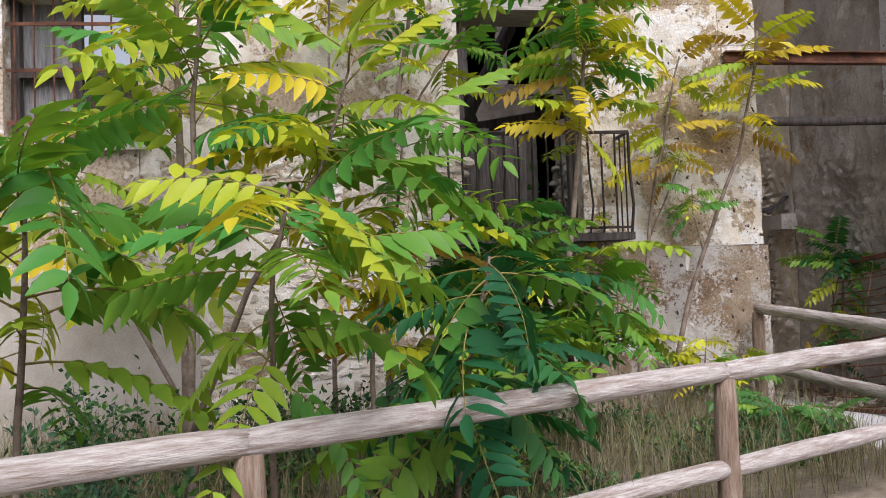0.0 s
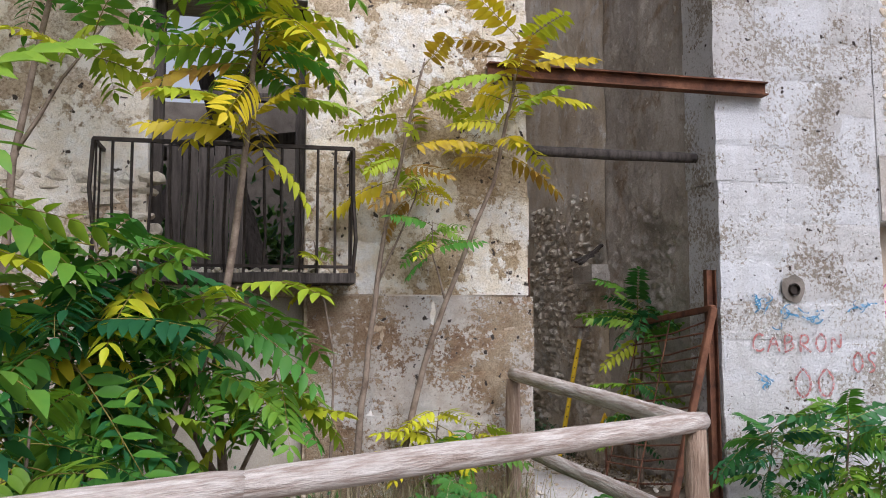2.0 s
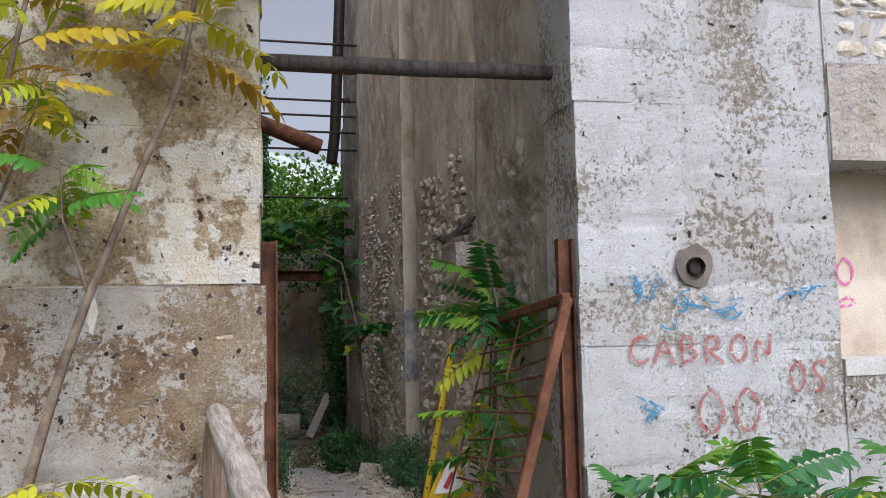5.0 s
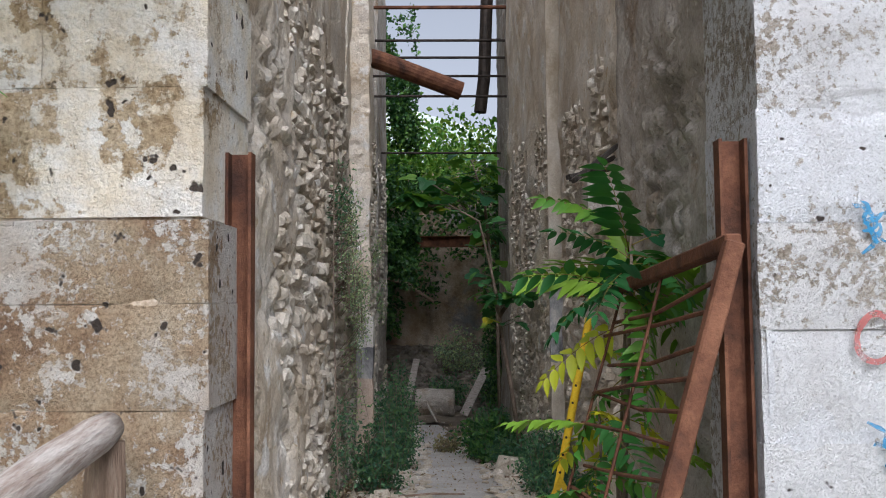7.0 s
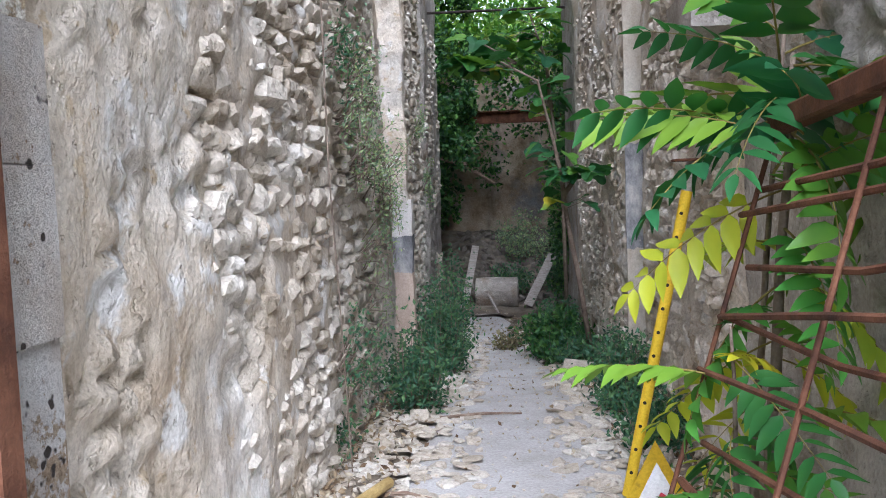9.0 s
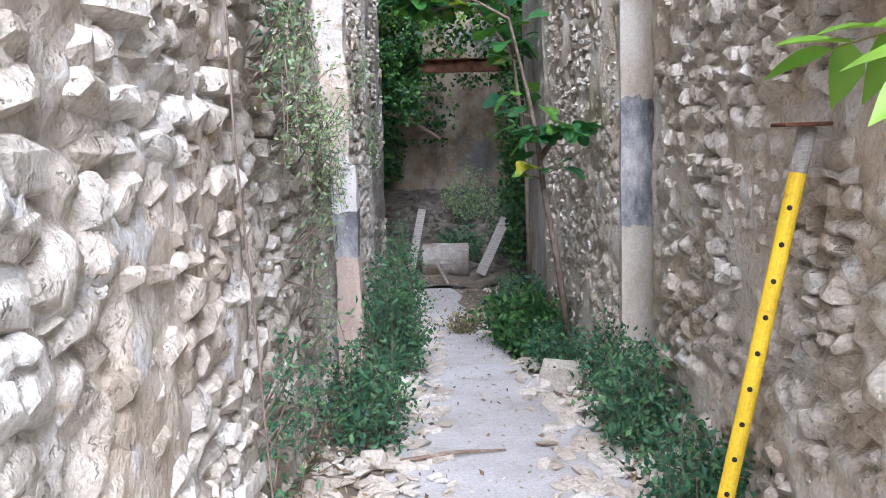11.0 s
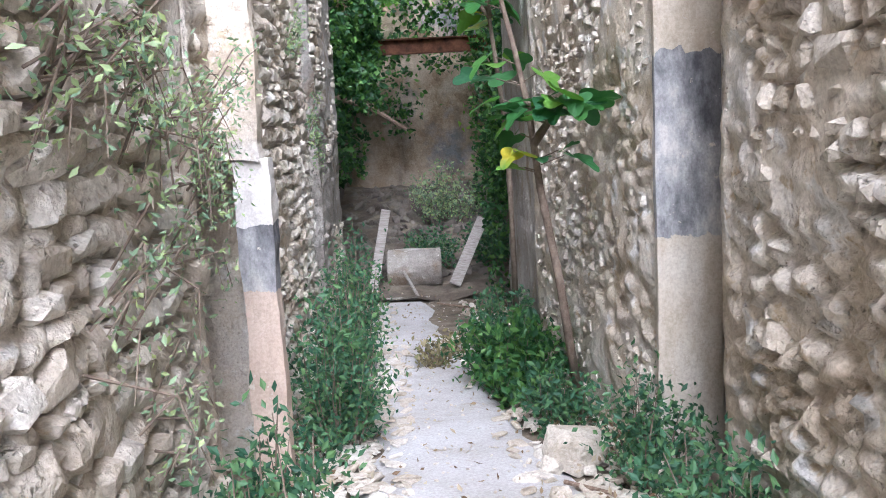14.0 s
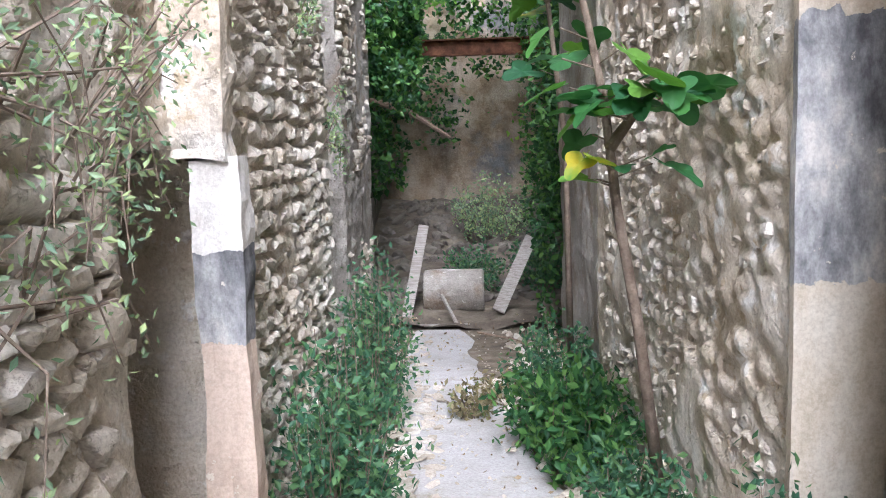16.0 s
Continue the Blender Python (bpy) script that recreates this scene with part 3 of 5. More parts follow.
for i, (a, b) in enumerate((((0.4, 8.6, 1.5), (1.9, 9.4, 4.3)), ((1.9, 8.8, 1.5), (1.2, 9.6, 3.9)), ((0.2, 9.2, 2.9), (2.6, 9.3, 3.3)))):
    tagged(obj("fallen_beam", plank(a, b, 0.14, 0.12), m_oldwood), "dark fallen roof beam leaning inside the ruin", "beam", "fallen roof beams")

# left window with grille and shutters
win = structure(empty("window_1", -2.3, 7.4, 2.7), "window with dark shutters behind a rusted iron grille", "window")
kpart("window_frame", box(-2.87, -2.80, 7.50, 7.58, 2.67, 3.95), m_oldwood, win)
kpart("window_frame", box(-1.84, -1.77, 7.50, 7.58, 2.67, 3.95), m_oldwood, win)
kpart("window_frame", box(-2.36, -2.28, 7.50, 7.58, 2.67, 3.95), m_oldwood, win)
kpart("window_frame", box(-2.80, -1.84, 7.505, 7.575, 3.28, 3.35), m_oldwood, win)
kpart("shutter", box(-2.80, -2.36, 7.60, 7.63, 2.67, 3.95), m_bluewood, win)
kpart("shutter", box(-2.28, -1.84, 7.60, 7.63, 2.67, 3.3), m_oldwood, win)
kpart("window_sill", rough_box(-2.93, -1.70, F - 0.08, F - 0.003, 2.60, 2.665, 0.1, 0.006), m_greyplaster, win)
for i in range(7):
    x = -2.80 + i * 0.16
    kpart("grille_bar", tube((x, 7.40, 2.668), (x, 7.40, 3.949), 0.008, 6), m_rust, win)
for z in (2.85, 3.3, 3.7):
    kpart("grille_bar", box(-2.869, -1.771, 7.385, 7.397, z, z + 0.03), m_rust, win)

# bricked window recess: sloping sill and lintel band
kpart("sill", rough_box(6.905, 7.845, F - 0.01, F + 0.33, 1.10, 1.19, 0.1, 0.006), m_concrete, facade_right)
kpart("infill", box(6.90, 7.85, F + 0.315, F + 0.328, 1.19, 2.28), m_yrender, facade_right)
kpart("lintel_band", rough_box(6.905, 8.4, F - 0.015, F - 0.002, 2.29, 2.85, 0.09, 0.006), m_greyplaster, facade_right)
kpart("blind_panel", box(1.004, 2.096, F + 0.115, F + 0.135, -0.2, 1.618), m_render, facade_left, "smooth grey-beige rendered panel")
kpart("plinth_render", rough_box(-6.0, -1.3, F - 0.018, F - 0.004, -0.2, 1.57, 0.12, 0.004), m_render, facade_left, "smooth rendered plinth")

# pipe stub in the pier
stub = tagged(empty("pipe_stub", 6.04, F, 1.70), "broken pipe mouth set in a cement patch", "pipe")
bm = bmesh.new()
sweep(bm, [Vector((6.04, F - 0.03, 1.7)), Vector((6.04, F + 0.02, 1.7))], 0.052, 14, cap=False)
sweep(bm, [Vector((6.04, F + 0.02, 1.7)), Vector((6.04, F - 0.03, 1.7))], 0.040, 14, cap=False)
kpart("ring", bm, m_iron, stub)
bm = bmesh.new()
ring = []
for k in range(18):
    a = k * math.tau / 18
    r = 0.11 * (1 + 0.25 * noise.noise(Vector((math.cos(a) * 1.5, math.sin(a) * 1.5, 3))))
    ring.append((bm.verts.new((6.04 + r * math.cos(a), F - 0.010, 1.715 + r * math.sin(a))), bm.verts.new((6.04 + 0.05 * math.cos(a), F - 0.014, 1.7 + 0.05 * math.sin(a)))))
for k in range(18):
    bm.faces.new((ring[k][0], ring[(k + 1) % 18][0], ring[(k + 1) % 18][1], ring[k][1]))
kpart("cement_patch", bm, m_dark, stub)
# black cap that stands for the shade inside the pipe
kpart("bore", box(6.005, 6.075, F - 0.011, F + 0.015, 1.665, 1.735), m_iron, stub)

# ---- painted scrawls ----
STROKES = {
    "C": [[(0.9, 0.85), (0.5, 1), (0.1, 0.6), (0.15, 0.15), (0.6, 0), (0.95, 0.2)]],
    "A": [[(0, 0), (0.45, 1), (0.9, 0)], [(0.2, 0.4), (0.75, 0.4)]],
    "B": [[(0.1, 0), (0.1, 1), (0.7, 0.85), (0.6, 0.55), (0.1, 0.5)], [(0.6, 0.52), (0.9, 0.25), (0.1, 0)]],
    "R": [[(0.1, 0), (0.1, 1), (0.75, 0.85), (0.65, 0.5), (0.1, 0.45), (0.9, 0)]],
    "O": [[(0.5, 1), (0.1, 0.7), (0.12, 0.25), (0.5, 0), (0.88, 0.3), (0.86, 0.75), (0.5, 1)]],
    "N": [[(0.1, 0), (0.15, 1), (0.8, 0.05), (0.85, 1)]],
    "S": [[(0.85, 0.9), (0.4, 1), (0.1, 0.7), (0.8, 0.35), (0.5, 0), (0.1, 0.1)]],
    "~": [[(0, 0.3), (0.3, 0.8), (0.5, 0.2), (0.8, 0.9), (1.0, 0.4)], [(0.1, 0.0), (0.9, 0.25)]],
}


def spray(name, col):
    m, nt, b, co = base(name, 0.8)
    b.inputs["Base Color"].default_value = (*col, 1)
    a = ramp(nt, nz(nt, co, 35, 5, 0.7), [(0.34, (0, 0, 0)), (0.52, (0.8, 0.8, 0.8))])
    nt.links.new(a, b.inputs["Alpha"])
    return m


def scrawl(word, x, z, w, h, mat, y, parent, thick=0.016, drop=0.0):
    bm = bmesh.new()
    for k, ch in enumerate(word):
        for st in STROKES.get(ch, []):
            pts = list(st)
            for _ in range(3):
                q = [pts[0]]
                for u, v in zip(pts, pts[1:]):
                    q += [(u[0] * 0.75 + v[0] * 0.25, u[1] * 0.75 + v[1] * 0.25), (u[0] * 0.25 + v[0] * 0.75, u[1] * 0.25 + v[1] * 0.75)]
                pts = q + [pts[-1]]
            P = [Vector((x + (k + p[0] * 0.85) * w, 0, z - drop * k + p[1] * h)) for p in pts]
            prev = None
            for i, p in enumerate(P):
                t = (P[min(i + 1, len(P) - 1)] - P[max(i - 1, 0)]).normalized()
                n = Vector((-t.z, 0, t.x)) * thick * (0.42 + 0.15 * noise.noise(p * 30))
                cur = (bm.verts.new((p.x + n.x, y, p.z + n.z)), bm.verts.new((p.x - n.x, y, p.z - n.z)))
                if prev:
                    bm.faces.new((prev[0], cur[0], cur[1], prev[1]))
                prev = cur
    return kpart("graffiti", bm, mat, parent)


def scribble(x, z, w, h, mat, y, parent, seed, count=6, thick=0.015):
    """A tangle of short sprayed strokes."""
    r = random.Random(seed)
    bm = bmesh.new()
    for k in range(count):
        p = Vector((x + r.uniform(0, w), y - 0.0004 * k, z + r.uniform(0, h)))
        a, prev = r.uniform(0, math.tau), None
        for i in range(r.randrange(5, 10)):
            n = Vector((-math.sin(a), 0, math.cos(a))) * thick * r.uniform(0.25, 0.6)
            cur = (bm.verts.new(p + n), bm.verts.new(p - n))
            if prev:
                bm.faces.new((prev[0], cur[0], cur[1], prev[1]))
            prev = cur
            p = p + Vector((math.cos(a) * 0.022, 0, math.sin(a) * 0.014))
            a += r.uniform(-0.8, 0.8)
    return kpart("graffiti", bm, mat, parent)


m_red, m_blue, m_pink = spray("red_spray", (0.33, 0.09, 0.08)), spray("blue_spray", (0.03, 0.19, 0.35)), spray("pink_spray", (0.62, 0.12, 0.36))
GY = F - 0.016
scrawl("CABRON", 5.64, 1.20, 0.142, 0.15, m_red, GY, facade_right, 0.022, 0.002)
scrawl("OS", 6.55, 1.02, 0.13, 0.17, m_red, GY, facade_right, 0.022)
scrawl("OO", 6.0, 0.82, 0.21, 0.24, m_red, GY - 0.001, facade_right, 0.022)
scribble(5.66, 1.55, 0.20, 0.08, m_blue, GY, facade_right, 1, 8)
scribble(5.88, 1.40, 0.36, 0.13, m_blue, GY, facade_right, 2, 13)
scribble(6.62, 1.48, 0.20, 0.10, m_blue, GY, facade_right, 3, 5)
scribble(5.72, 0.88, 0.12, 0.14, m_blue, GY, facade_right, 4, 6)
scrawl("AO", 6.95, 1.60, 0.16, 0.17, m_pink, F + 0.31, facade_right, 0.022)
scrawl("~", 6.96, 1.47, 0.33, 0.08, m_pink, F + 0.31, facade_right, 0.022)

# ---- along the alley ----
# yellow perforated prop leaning on the east wall
prop = tagged(empty("steel_prop", 5.08, 10.3, -0.15), "yellow perforated steel prop leaning against the wall", "prop")
pa, pb = Vector((5.07, 10.35, -0.16)), Vector((5.40, 10.40, 1.40))
prop_tube = kpart("tube", sweep(bmesh.new(), [pa, pb], 0.026, 16), m_yellow, prop)
ax = (pb - pa).normalized()
kpart("head_plate", box(pb.x - 0.09, pb.x + 0.05, pb.y - 0.06, pb.y + 0.06, pb.z, pb.z + 0.012, 0.003), m_rust, prop)
kpart("neck", tube(pb - ax * 0.14, pb - ax * 0.001, 0.0275, 14), m_greywood, prop, "worn bare steel neck")
# solid dark discs on the tube stand for the shade in its perforations
for k in range(12):
    c = pa + ax * (0.12 + k * 0.112)
    out = (Vector((4.5, 8.5, 0)) - Vector((c.x, c.y, 0))).normalized()
    kpart("hole", tube(c + out * 0.02, c + out * 0.0275, 0.0085, 8), m_iron, prop_tube)

# door recess in the east wall: plastered far jamb in bands
J = 13.87
OCHRE = [(0.34, (0.38, 0.31, 0.22)), (0.48, (0.54, 0.47, 0.37)), (0.62, (0.65, 0.60, 0.51))]
SLATE = [(0.36, (0.09, 0.09, 0.095)), (0.46, (0.22, 0.22, 0.225)), (0.54, (0.40, 0.395, 0.39)), (0.61, (0.60, 0.575, 0.53))]
PALE = [(0.3, (0.60, 0.56, 0.50)), (0.6, (0.80, 0.78, 0.75))]
m_jamb_east = banded("jamb_coats_east", [(-2, OCHRE), (0.72, SLATE), (1.62, OCHRE)])
m_jamb_west = banded("jamb_coats_west", [(-2, [(0.3, (0.42, 0.31, 0.23)), (0.6, (0.58, 0.47, 0.38))]), (0.58, SLATE), (0.90, PALE)], 0.06)
kpart("jamb_plaster", rough_box(5.475, 5.80, J - 0.05, J - 0.004, -1.0, TOP, 0.06, 0.008), m_jamb_east, wall_east)
JW = 3.42
# plastered jamb of the west doorway, broken off at its top
kpart("jamb_plaster", rough_box(JW, 3.60, 13.75, 13.88, -1.1, 1.22, 0.05, 0.02), m_jamb_west, wall_west)
kpart("jamb_rubble", rough_box(JW - 0.1, 3.57, 13.72, 13.86, 1.2, TOP, 0.05, 0.035), m_plaster, wall_west)

# projecting broken shelf on the east wall
shelf = tagged(obj("stone_bracket", rough_box(5.28, 5.50, 9.75, 10.35, 1.90, 2.08, 0.08, 0.02), m_greyplaster), "broken stone bracket projecting from the alley wall", "bracket")
for i in range(3):
    tagged(obj("plank_stub", plank((5.22, 9.95 + 0.12 * i, 2.10 + 0.03 * i), (5.50, 10.0 + 0.13 * i, 2.32 - 0.05 * i), 0.07, 0.03), m_oldwood), "splintered plank stub lying on a stone bracket", "plank", "splintered plank stubs")

# duct, tie rods, downpipe overhead
duct = tagged(obj("steel_duct", sweep(bmesh.new(), [Vector((3.2, 15.9, 4.68)), Vector((3.5, 15.95, 4.60)), Vector((4.56, 16.2, 4.24))], 0.125, 16), m_rust), "rusted steel duct hanging askew from the alley wall", "duct")
for k, (y, z) in enumerate(((17.0, 6.2), (17.1, 5.75), (17.2, 5.28), (17.2, 5.02), (17.2, 4.74), (17.3, 4.46), (19.0, 3.9))):
    tagged(obj("tie_rod", tube((left_x(y) - 0.1, y, z), (right_x(y) + 0.1, y, z - 0.03), 0.020 if k != 1 else 0.028, 8), m_iron if k != 1 else m_rust), "thin dark steel rod spanning between the alley walls", "rod", "tie rods over the alley")
dp = tagged(empty("downpipe", 5.0, 18.0, 4.4), "dark metal downpipe high on the alley wall", "pipe")
kpart("pipe", sweep(bmesh.new(), [Vector((4.86, 18.0, 4.35)), Vector((4.93, 18.0, 4.9)), Vector((5.07, 18.05, TOP))], 0.10, 12), m_iron, dp)
kpart("bracket", box(4.95, 5.2, 17.98, 18.03, 5.5, 5.53), m_iron, dp)

bm = bmesh.new()
prev = None
for i in range(40):
    y = 20.7 + 6.4 * i / 39
    row = [bm.verts.new((x, y, ground_z(y) + 0.03 + 0.10 * noise.fractal(Vector((x * 1.3, y * 1.3, 2)), 1, 2, 4))) for x in np.linspace(2.4, 5.8, 24)]
    if prev:
        for j in range(23):
            bm.faces.new((prev[j], prev[j + 1], row[j + 1], row[j]))
    prev = row
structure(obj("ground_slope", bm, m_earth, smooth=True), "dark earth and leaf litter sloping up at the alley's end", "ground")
# stone roller, boards, beam at the far end
roller = tagged(obj("stone_roller", bmesh.new(), m_greyplaster), "mossy stone cylinder roller lying across the path", "roller")
bm = bmesh.new()
sweep(bm, [Vector((3.60 + 0.78 * f, 21.7, -0.66)) for f in (0, 0.02, 0.3, 0.6, 0.98, 1)], [0.26, 0.285, 0.29, 0.285, 0.28, 0.25], 24)
for v in bm.verts:
    v.co += Vector((0, v.co.y - 21.7, v.co.z + 0.66)) * 0.06 * noise.noise(v.co * 6)
bm.to_mesh(roller.data)
bm.free()
for a, b, w, lab in (((3.40, 21.1, -0.93), (3.63, 21.6, 0.22), 0.13, "pale grey board leaning upright at the path's end"), ((4.55, 21.0, -0.80), (5.02, 21.9, 0.0), 0.16, "weathered grey board tilted over rubble"),
                     ((3.85, 21.15, -0.60), (4.05, 20.95, -0.95), 0.04, "short pale stick leaning on the stone roller"), ((3.4, 20.9, -0.94), (4.2, 20.85, -0.93), 0.06, "grey plank lying flat across the path")):
    tagged(obj("board", plank(a, b, w, 0.03, Vector((0, -1, 0.4)) if w > 0.1 else Vector((0, 0, 1))), m_greywood), lab, "board", "loose boards")
tagged(obj("steel_beam", i_section(bmesh.new(), (2.6, 24.4, 2.76), (5.6, 24.4, 2.74), 0.14, 0.26, 0.02), m_rust), "rusted steel beam spanning the far end above the rubble", "beam")
tagged(obj("branch", sweep(bmesh.new(), [Vector((2.6, 23.6, 2.0)), Vector((3.3, 23.8, 1.75)), Vector((3.9, 24.0, 1.35))], [0.06, 0.05, 0.03], 7), m_post), "thick dead branch leaning at the far end", "branch")
m_bamboo = plain("bamboo", [(0.3, (0.30, 0.20, 0.07)), (0.6, (0.55, 0.40, 0.16))], 5, 0.6, stretch=(3, 1, 3))
tagged(obj("stick", tube((3.70, 9.45, -0.04), (3.93, 10.35, -0.10), 0.028, 10), m_bamboo), "thick bamboo stick lying by the wall", "stick", "sticks on the path")
for a, b in (((3.85, 10.3, -0.1), (4.15, 10.25, -0.11)), ((4.0, 11.98, -0.23), (4.55, 12.15, -0.25)), ((3.7, 12.6, -0.3), (4.0, 12.45, -0.29)), ((4.95, 13.6, -0.38), (5.25, 13.1, -0.33)), ((4.3, 20.4, -0.9), (5.0, 19.6, -0.7))):
    A, B = Vector(a), Vector(b)
    A.z, B.z = ground_z(A.y) + 0.035, ground_z(B.y) + 0.035
    tagged(obj("stick", sweep(bmesh.new(), [A, A.lerp(B, 0.5) + Vector((0.02, 0.02, 0.01)), B], [0.013, 0.012, 0.006], 6), m_post), "thin dead stick lying on the path", "stick", "sticks on the path")


# ---- vegetation ----
def leafmat(name, stops, trans=0.35, island=False, rough=0.5):
    m = bpy.data.materials.new(name)
    m.use_nodes = True
    nt = m.node_tree
    b = nt.nodes["Principled BSDF"]
    b.inputs["Roughness"].default_value = rough
    b.inputs["Specular IOR Level"].default_value = 0.35
    r = random_of(nt) if not island else nt.nodes.new("ShaderNodeNewGeometry").outputs["Random Per Island"]
    co = nt.nodes.new("ShaderNodeNewGeometry").outputs["Position"]
    mx = nt.nodes.new("ShaderNodeMath")
    mx.operation = "MULTIPLY_ADD"
    mx.inputs[1].default_value = 0.35
    nt.links.new(nz(nt, co, 9, 3, 0.6), mx.inputs[0])
    nt.links.new(r, mx.inputs[2])
    sb = nt.nodes.new("ShaderNodeMath")
    sb.operation = "SUBTRACT"
    sb.inputs[1].default_value = 0.17
    nt.links.new(mx.outputs[0], sb.inputs[0])
    col = ramp(nt, sb.outputs[0], stops)
    nt.links.new(col, b.inputs["Base Color"])
    t = nt.nodes.new("ShaderNodeBsdfTranslucent")
    nt.links.new(mixc(nt, 1.0, col, (1.0, 1.0, 0.45), "MULTIPLY"), t.inputs["Color"])
    ms = nt.nodes.new("ShaderNodeMixShader")
    ms.inputs[0].default_value = trans
    nt.links.new(b.outputs[0], ms.inputs[1])
    nt.links.new(t.outputs[0], ms.inputs[2])
    nt.links.new(ms.outputs[0], nt.nodes["Material Output"].inputs["Surface"])
    return m


G2, G3 = (0.12, 0.27, 0.025), (0.27, 0.40, 0.03)
Y1, Y2 = (0.50, 0.52, 0.02), (0.62, 0.48, 0.015)
m_leaf = leafmat("leaf_green", [(0.0, (0.018, 0.10, 0.04)), (0.4, (0.035, 0.15, 0.035)), (0.75, (0.08, 0.22, 0.025)), (1.0, (0.20, 0.34, 0.03))])
m_leafmix = leafmat("leaf_mixed", [(0.0, (0.07, 0.25, 0.04)), (0.32, G2), (0.62, G3), (0.9, Y1), (1.0, Y2)])
m_leafyel = leafmat("leaf_yellow", [(0.0, G3), (0.35, Y1), (0.8, Y2), (1.0, (0.30, 0.17, 0.03))])
m_small = leafmat("small_leaf", [(0.0, (0.025, 0.08, 0.045)), (0.5, (0.06, 0.15, 0.075)), (1.0, (0.13, 0.24, 0.09))], 0.25, True)
m_grey = leafmat("grey_leaf", [(0.0, (0.12, 0.20, 0.13)), (0.5, (0.25, 0.35, 0.21)), (1.0, (0.42, 0.52, 0.24))], 0.3, True)
m_ivy = leafmat("ivy_leaf", [(0.0, (0.015, 0.05, 0.02)), (0.5, (0.035, 0.11, 0.03)), (1.0, (0.12, 0.25, 0.05))], 0.25, True)
m_bright = leafmat("canopy_leaf", [(0.0, (0.05, 0.15, 0.03)), (0.5, (0.14, 0.32, 0.05)), (1.0, (0.30, 0.45, 0.08))], 0.5, True)
m_fern = leafmat("fern_leaf", [(0.0, (0.02, 0.07, 0.03)), (0.5, (0.045, 0.14, 0.04)), (1.0, (0.13, 0.26, 0.06))], 0.3, True)
m_dry = leafmat("dry_grass", [(0.0, (0.10, 0.09, 0.05)), (0.5, (0.24, 0.20, 0.11)), (0.8, (0.36, 0.31, 0.18)), (1.0, (0.14, 0.20, 0.07))], 0.3, True)
m_litter = leafmat("leaf_litter", [(0.0, (0.12, 0.07, 0.04)), (0.5, (0.30, 0.22, 0.13)), (1.0, (0.50, 0.44, 0.33))], 0.1, True, 0.8)
m_bark = plain("grey_bark", [(0.3, (0.12, 0.085, 0.06)), (0.6, (0.27, 0.21, 0.16))], 12, bump=0.5)
m_rachis = plain("leaf_stalk", [(0.3, (0.18, 0.12, 0.04)), (0.7, (0.30, 0.26, 0.06))], 9)


def leaflet(bm, o, d, n, length, width, droop):
    """A folded pointed blade from o along d, its face towards n."""
    s = d.cross(n).normalized()
    prof = ((0.0, 0.12), (0.18, 0.85), (0.42, 1.0), (0.72, 0.62), (1.0, 0.03))
    rows = []
    for f, w in prof:
        c = o + d * (length * f) - n * (droop * length * f * f)
        h = s * (width * w * 0.5)
        up = n * (width * w * 0.14)
        rows.append((bm.verts.new(c + h + up), bm.verts.new(c), bm.verts.new(c - h + up)))
    for a, b in zip(rows, rows[1:]):
        bm.faces.new((a[0], b[0], b[1], a[1]))
        bm.faces.new((a[1], b[1], b[2], a[2]))


def pinnate(seed, pairs):
    """One compound leaf of unit length along x; stalk and blades in two materials."""
    r = random.Random(seed)
    bm = bmesh.new()
    bend, sway = r.uniform(0.2, 0.55), r.uniform(-0.12, 0.12)
    P = lambda f: Vector((f * (1 - 0.06 * bend), sway * f * f, 0.10 * f - bend * f * f))
    sweep(bm, [P(i / 8) for i in range(9)], [0.0075 * (1 - 0.75 * i / 8) for i in range(9)], 4)
    stalk = len(bm.faces)
    for i in range(pairs):
        f = 0.22 + 0.74 * i / (pairs - 1)
        o = P(f)
        t = (P(min(f + 0.02, 1)) - P(f - 0.02)).normalized()
        L = 0.27 * (1 - 0.35 * abs(f - 0.5) * 1.4) * r.uniform(0.85, 1.1)
        for sg in (-1, 1):
            if r.random() < 0.04:
                continue
            side = Vector((0, 0, 1)).cross(t).normalized() * sg
            d = (side * 0.86 + t * r.uniform(0.30, 0.55) + Vector((0, 0, r.uniform(-0.35, 0.02)))).normalized()
            n = (Vector((0, 0, 1)) + side * r.uniform(-0.2, 0.35) + t * r.uniform(-0.25, 0.25)).normalized()
            n = (n - d * n.dot(d)).normalized()
            leaflet(bm, o + side * 0.004 * 1, d, n, L, L * r.uniform(0.36, 0.44), r.uniform(0.05, 0.35))
    d = (P(1) - P(0.95)).normalized()
    leaflet(bm, P(1), d, Vector((0, 0, 1)) - d * d.z, 0.17, 0.07, 0.2)
    me = bpy.data.meshes.new("leaf")
    bm.to_mesh(me)
    bm.free()
    idx = [1 if i < stalk else 0 for i in range(len(me.polygons))]
    me.polygons.foreach_set("material_index", idx)
    me.polygons.foreach_set("use_smooth", [True] * len(me.polygons))
    return me


LEAVES = {}
for mt in (m_leaf, m_leafmix, m_leafyel):
    LEAVES[mt.name] = []
    for k in range(6):
        me = pinnate(k + 10, (7, 8, 9, 9, 10, 8)[k])
        me.materials.append(mt)
        me.materials.append(m_rachis)
        LEAVES[mt.name].append(me)


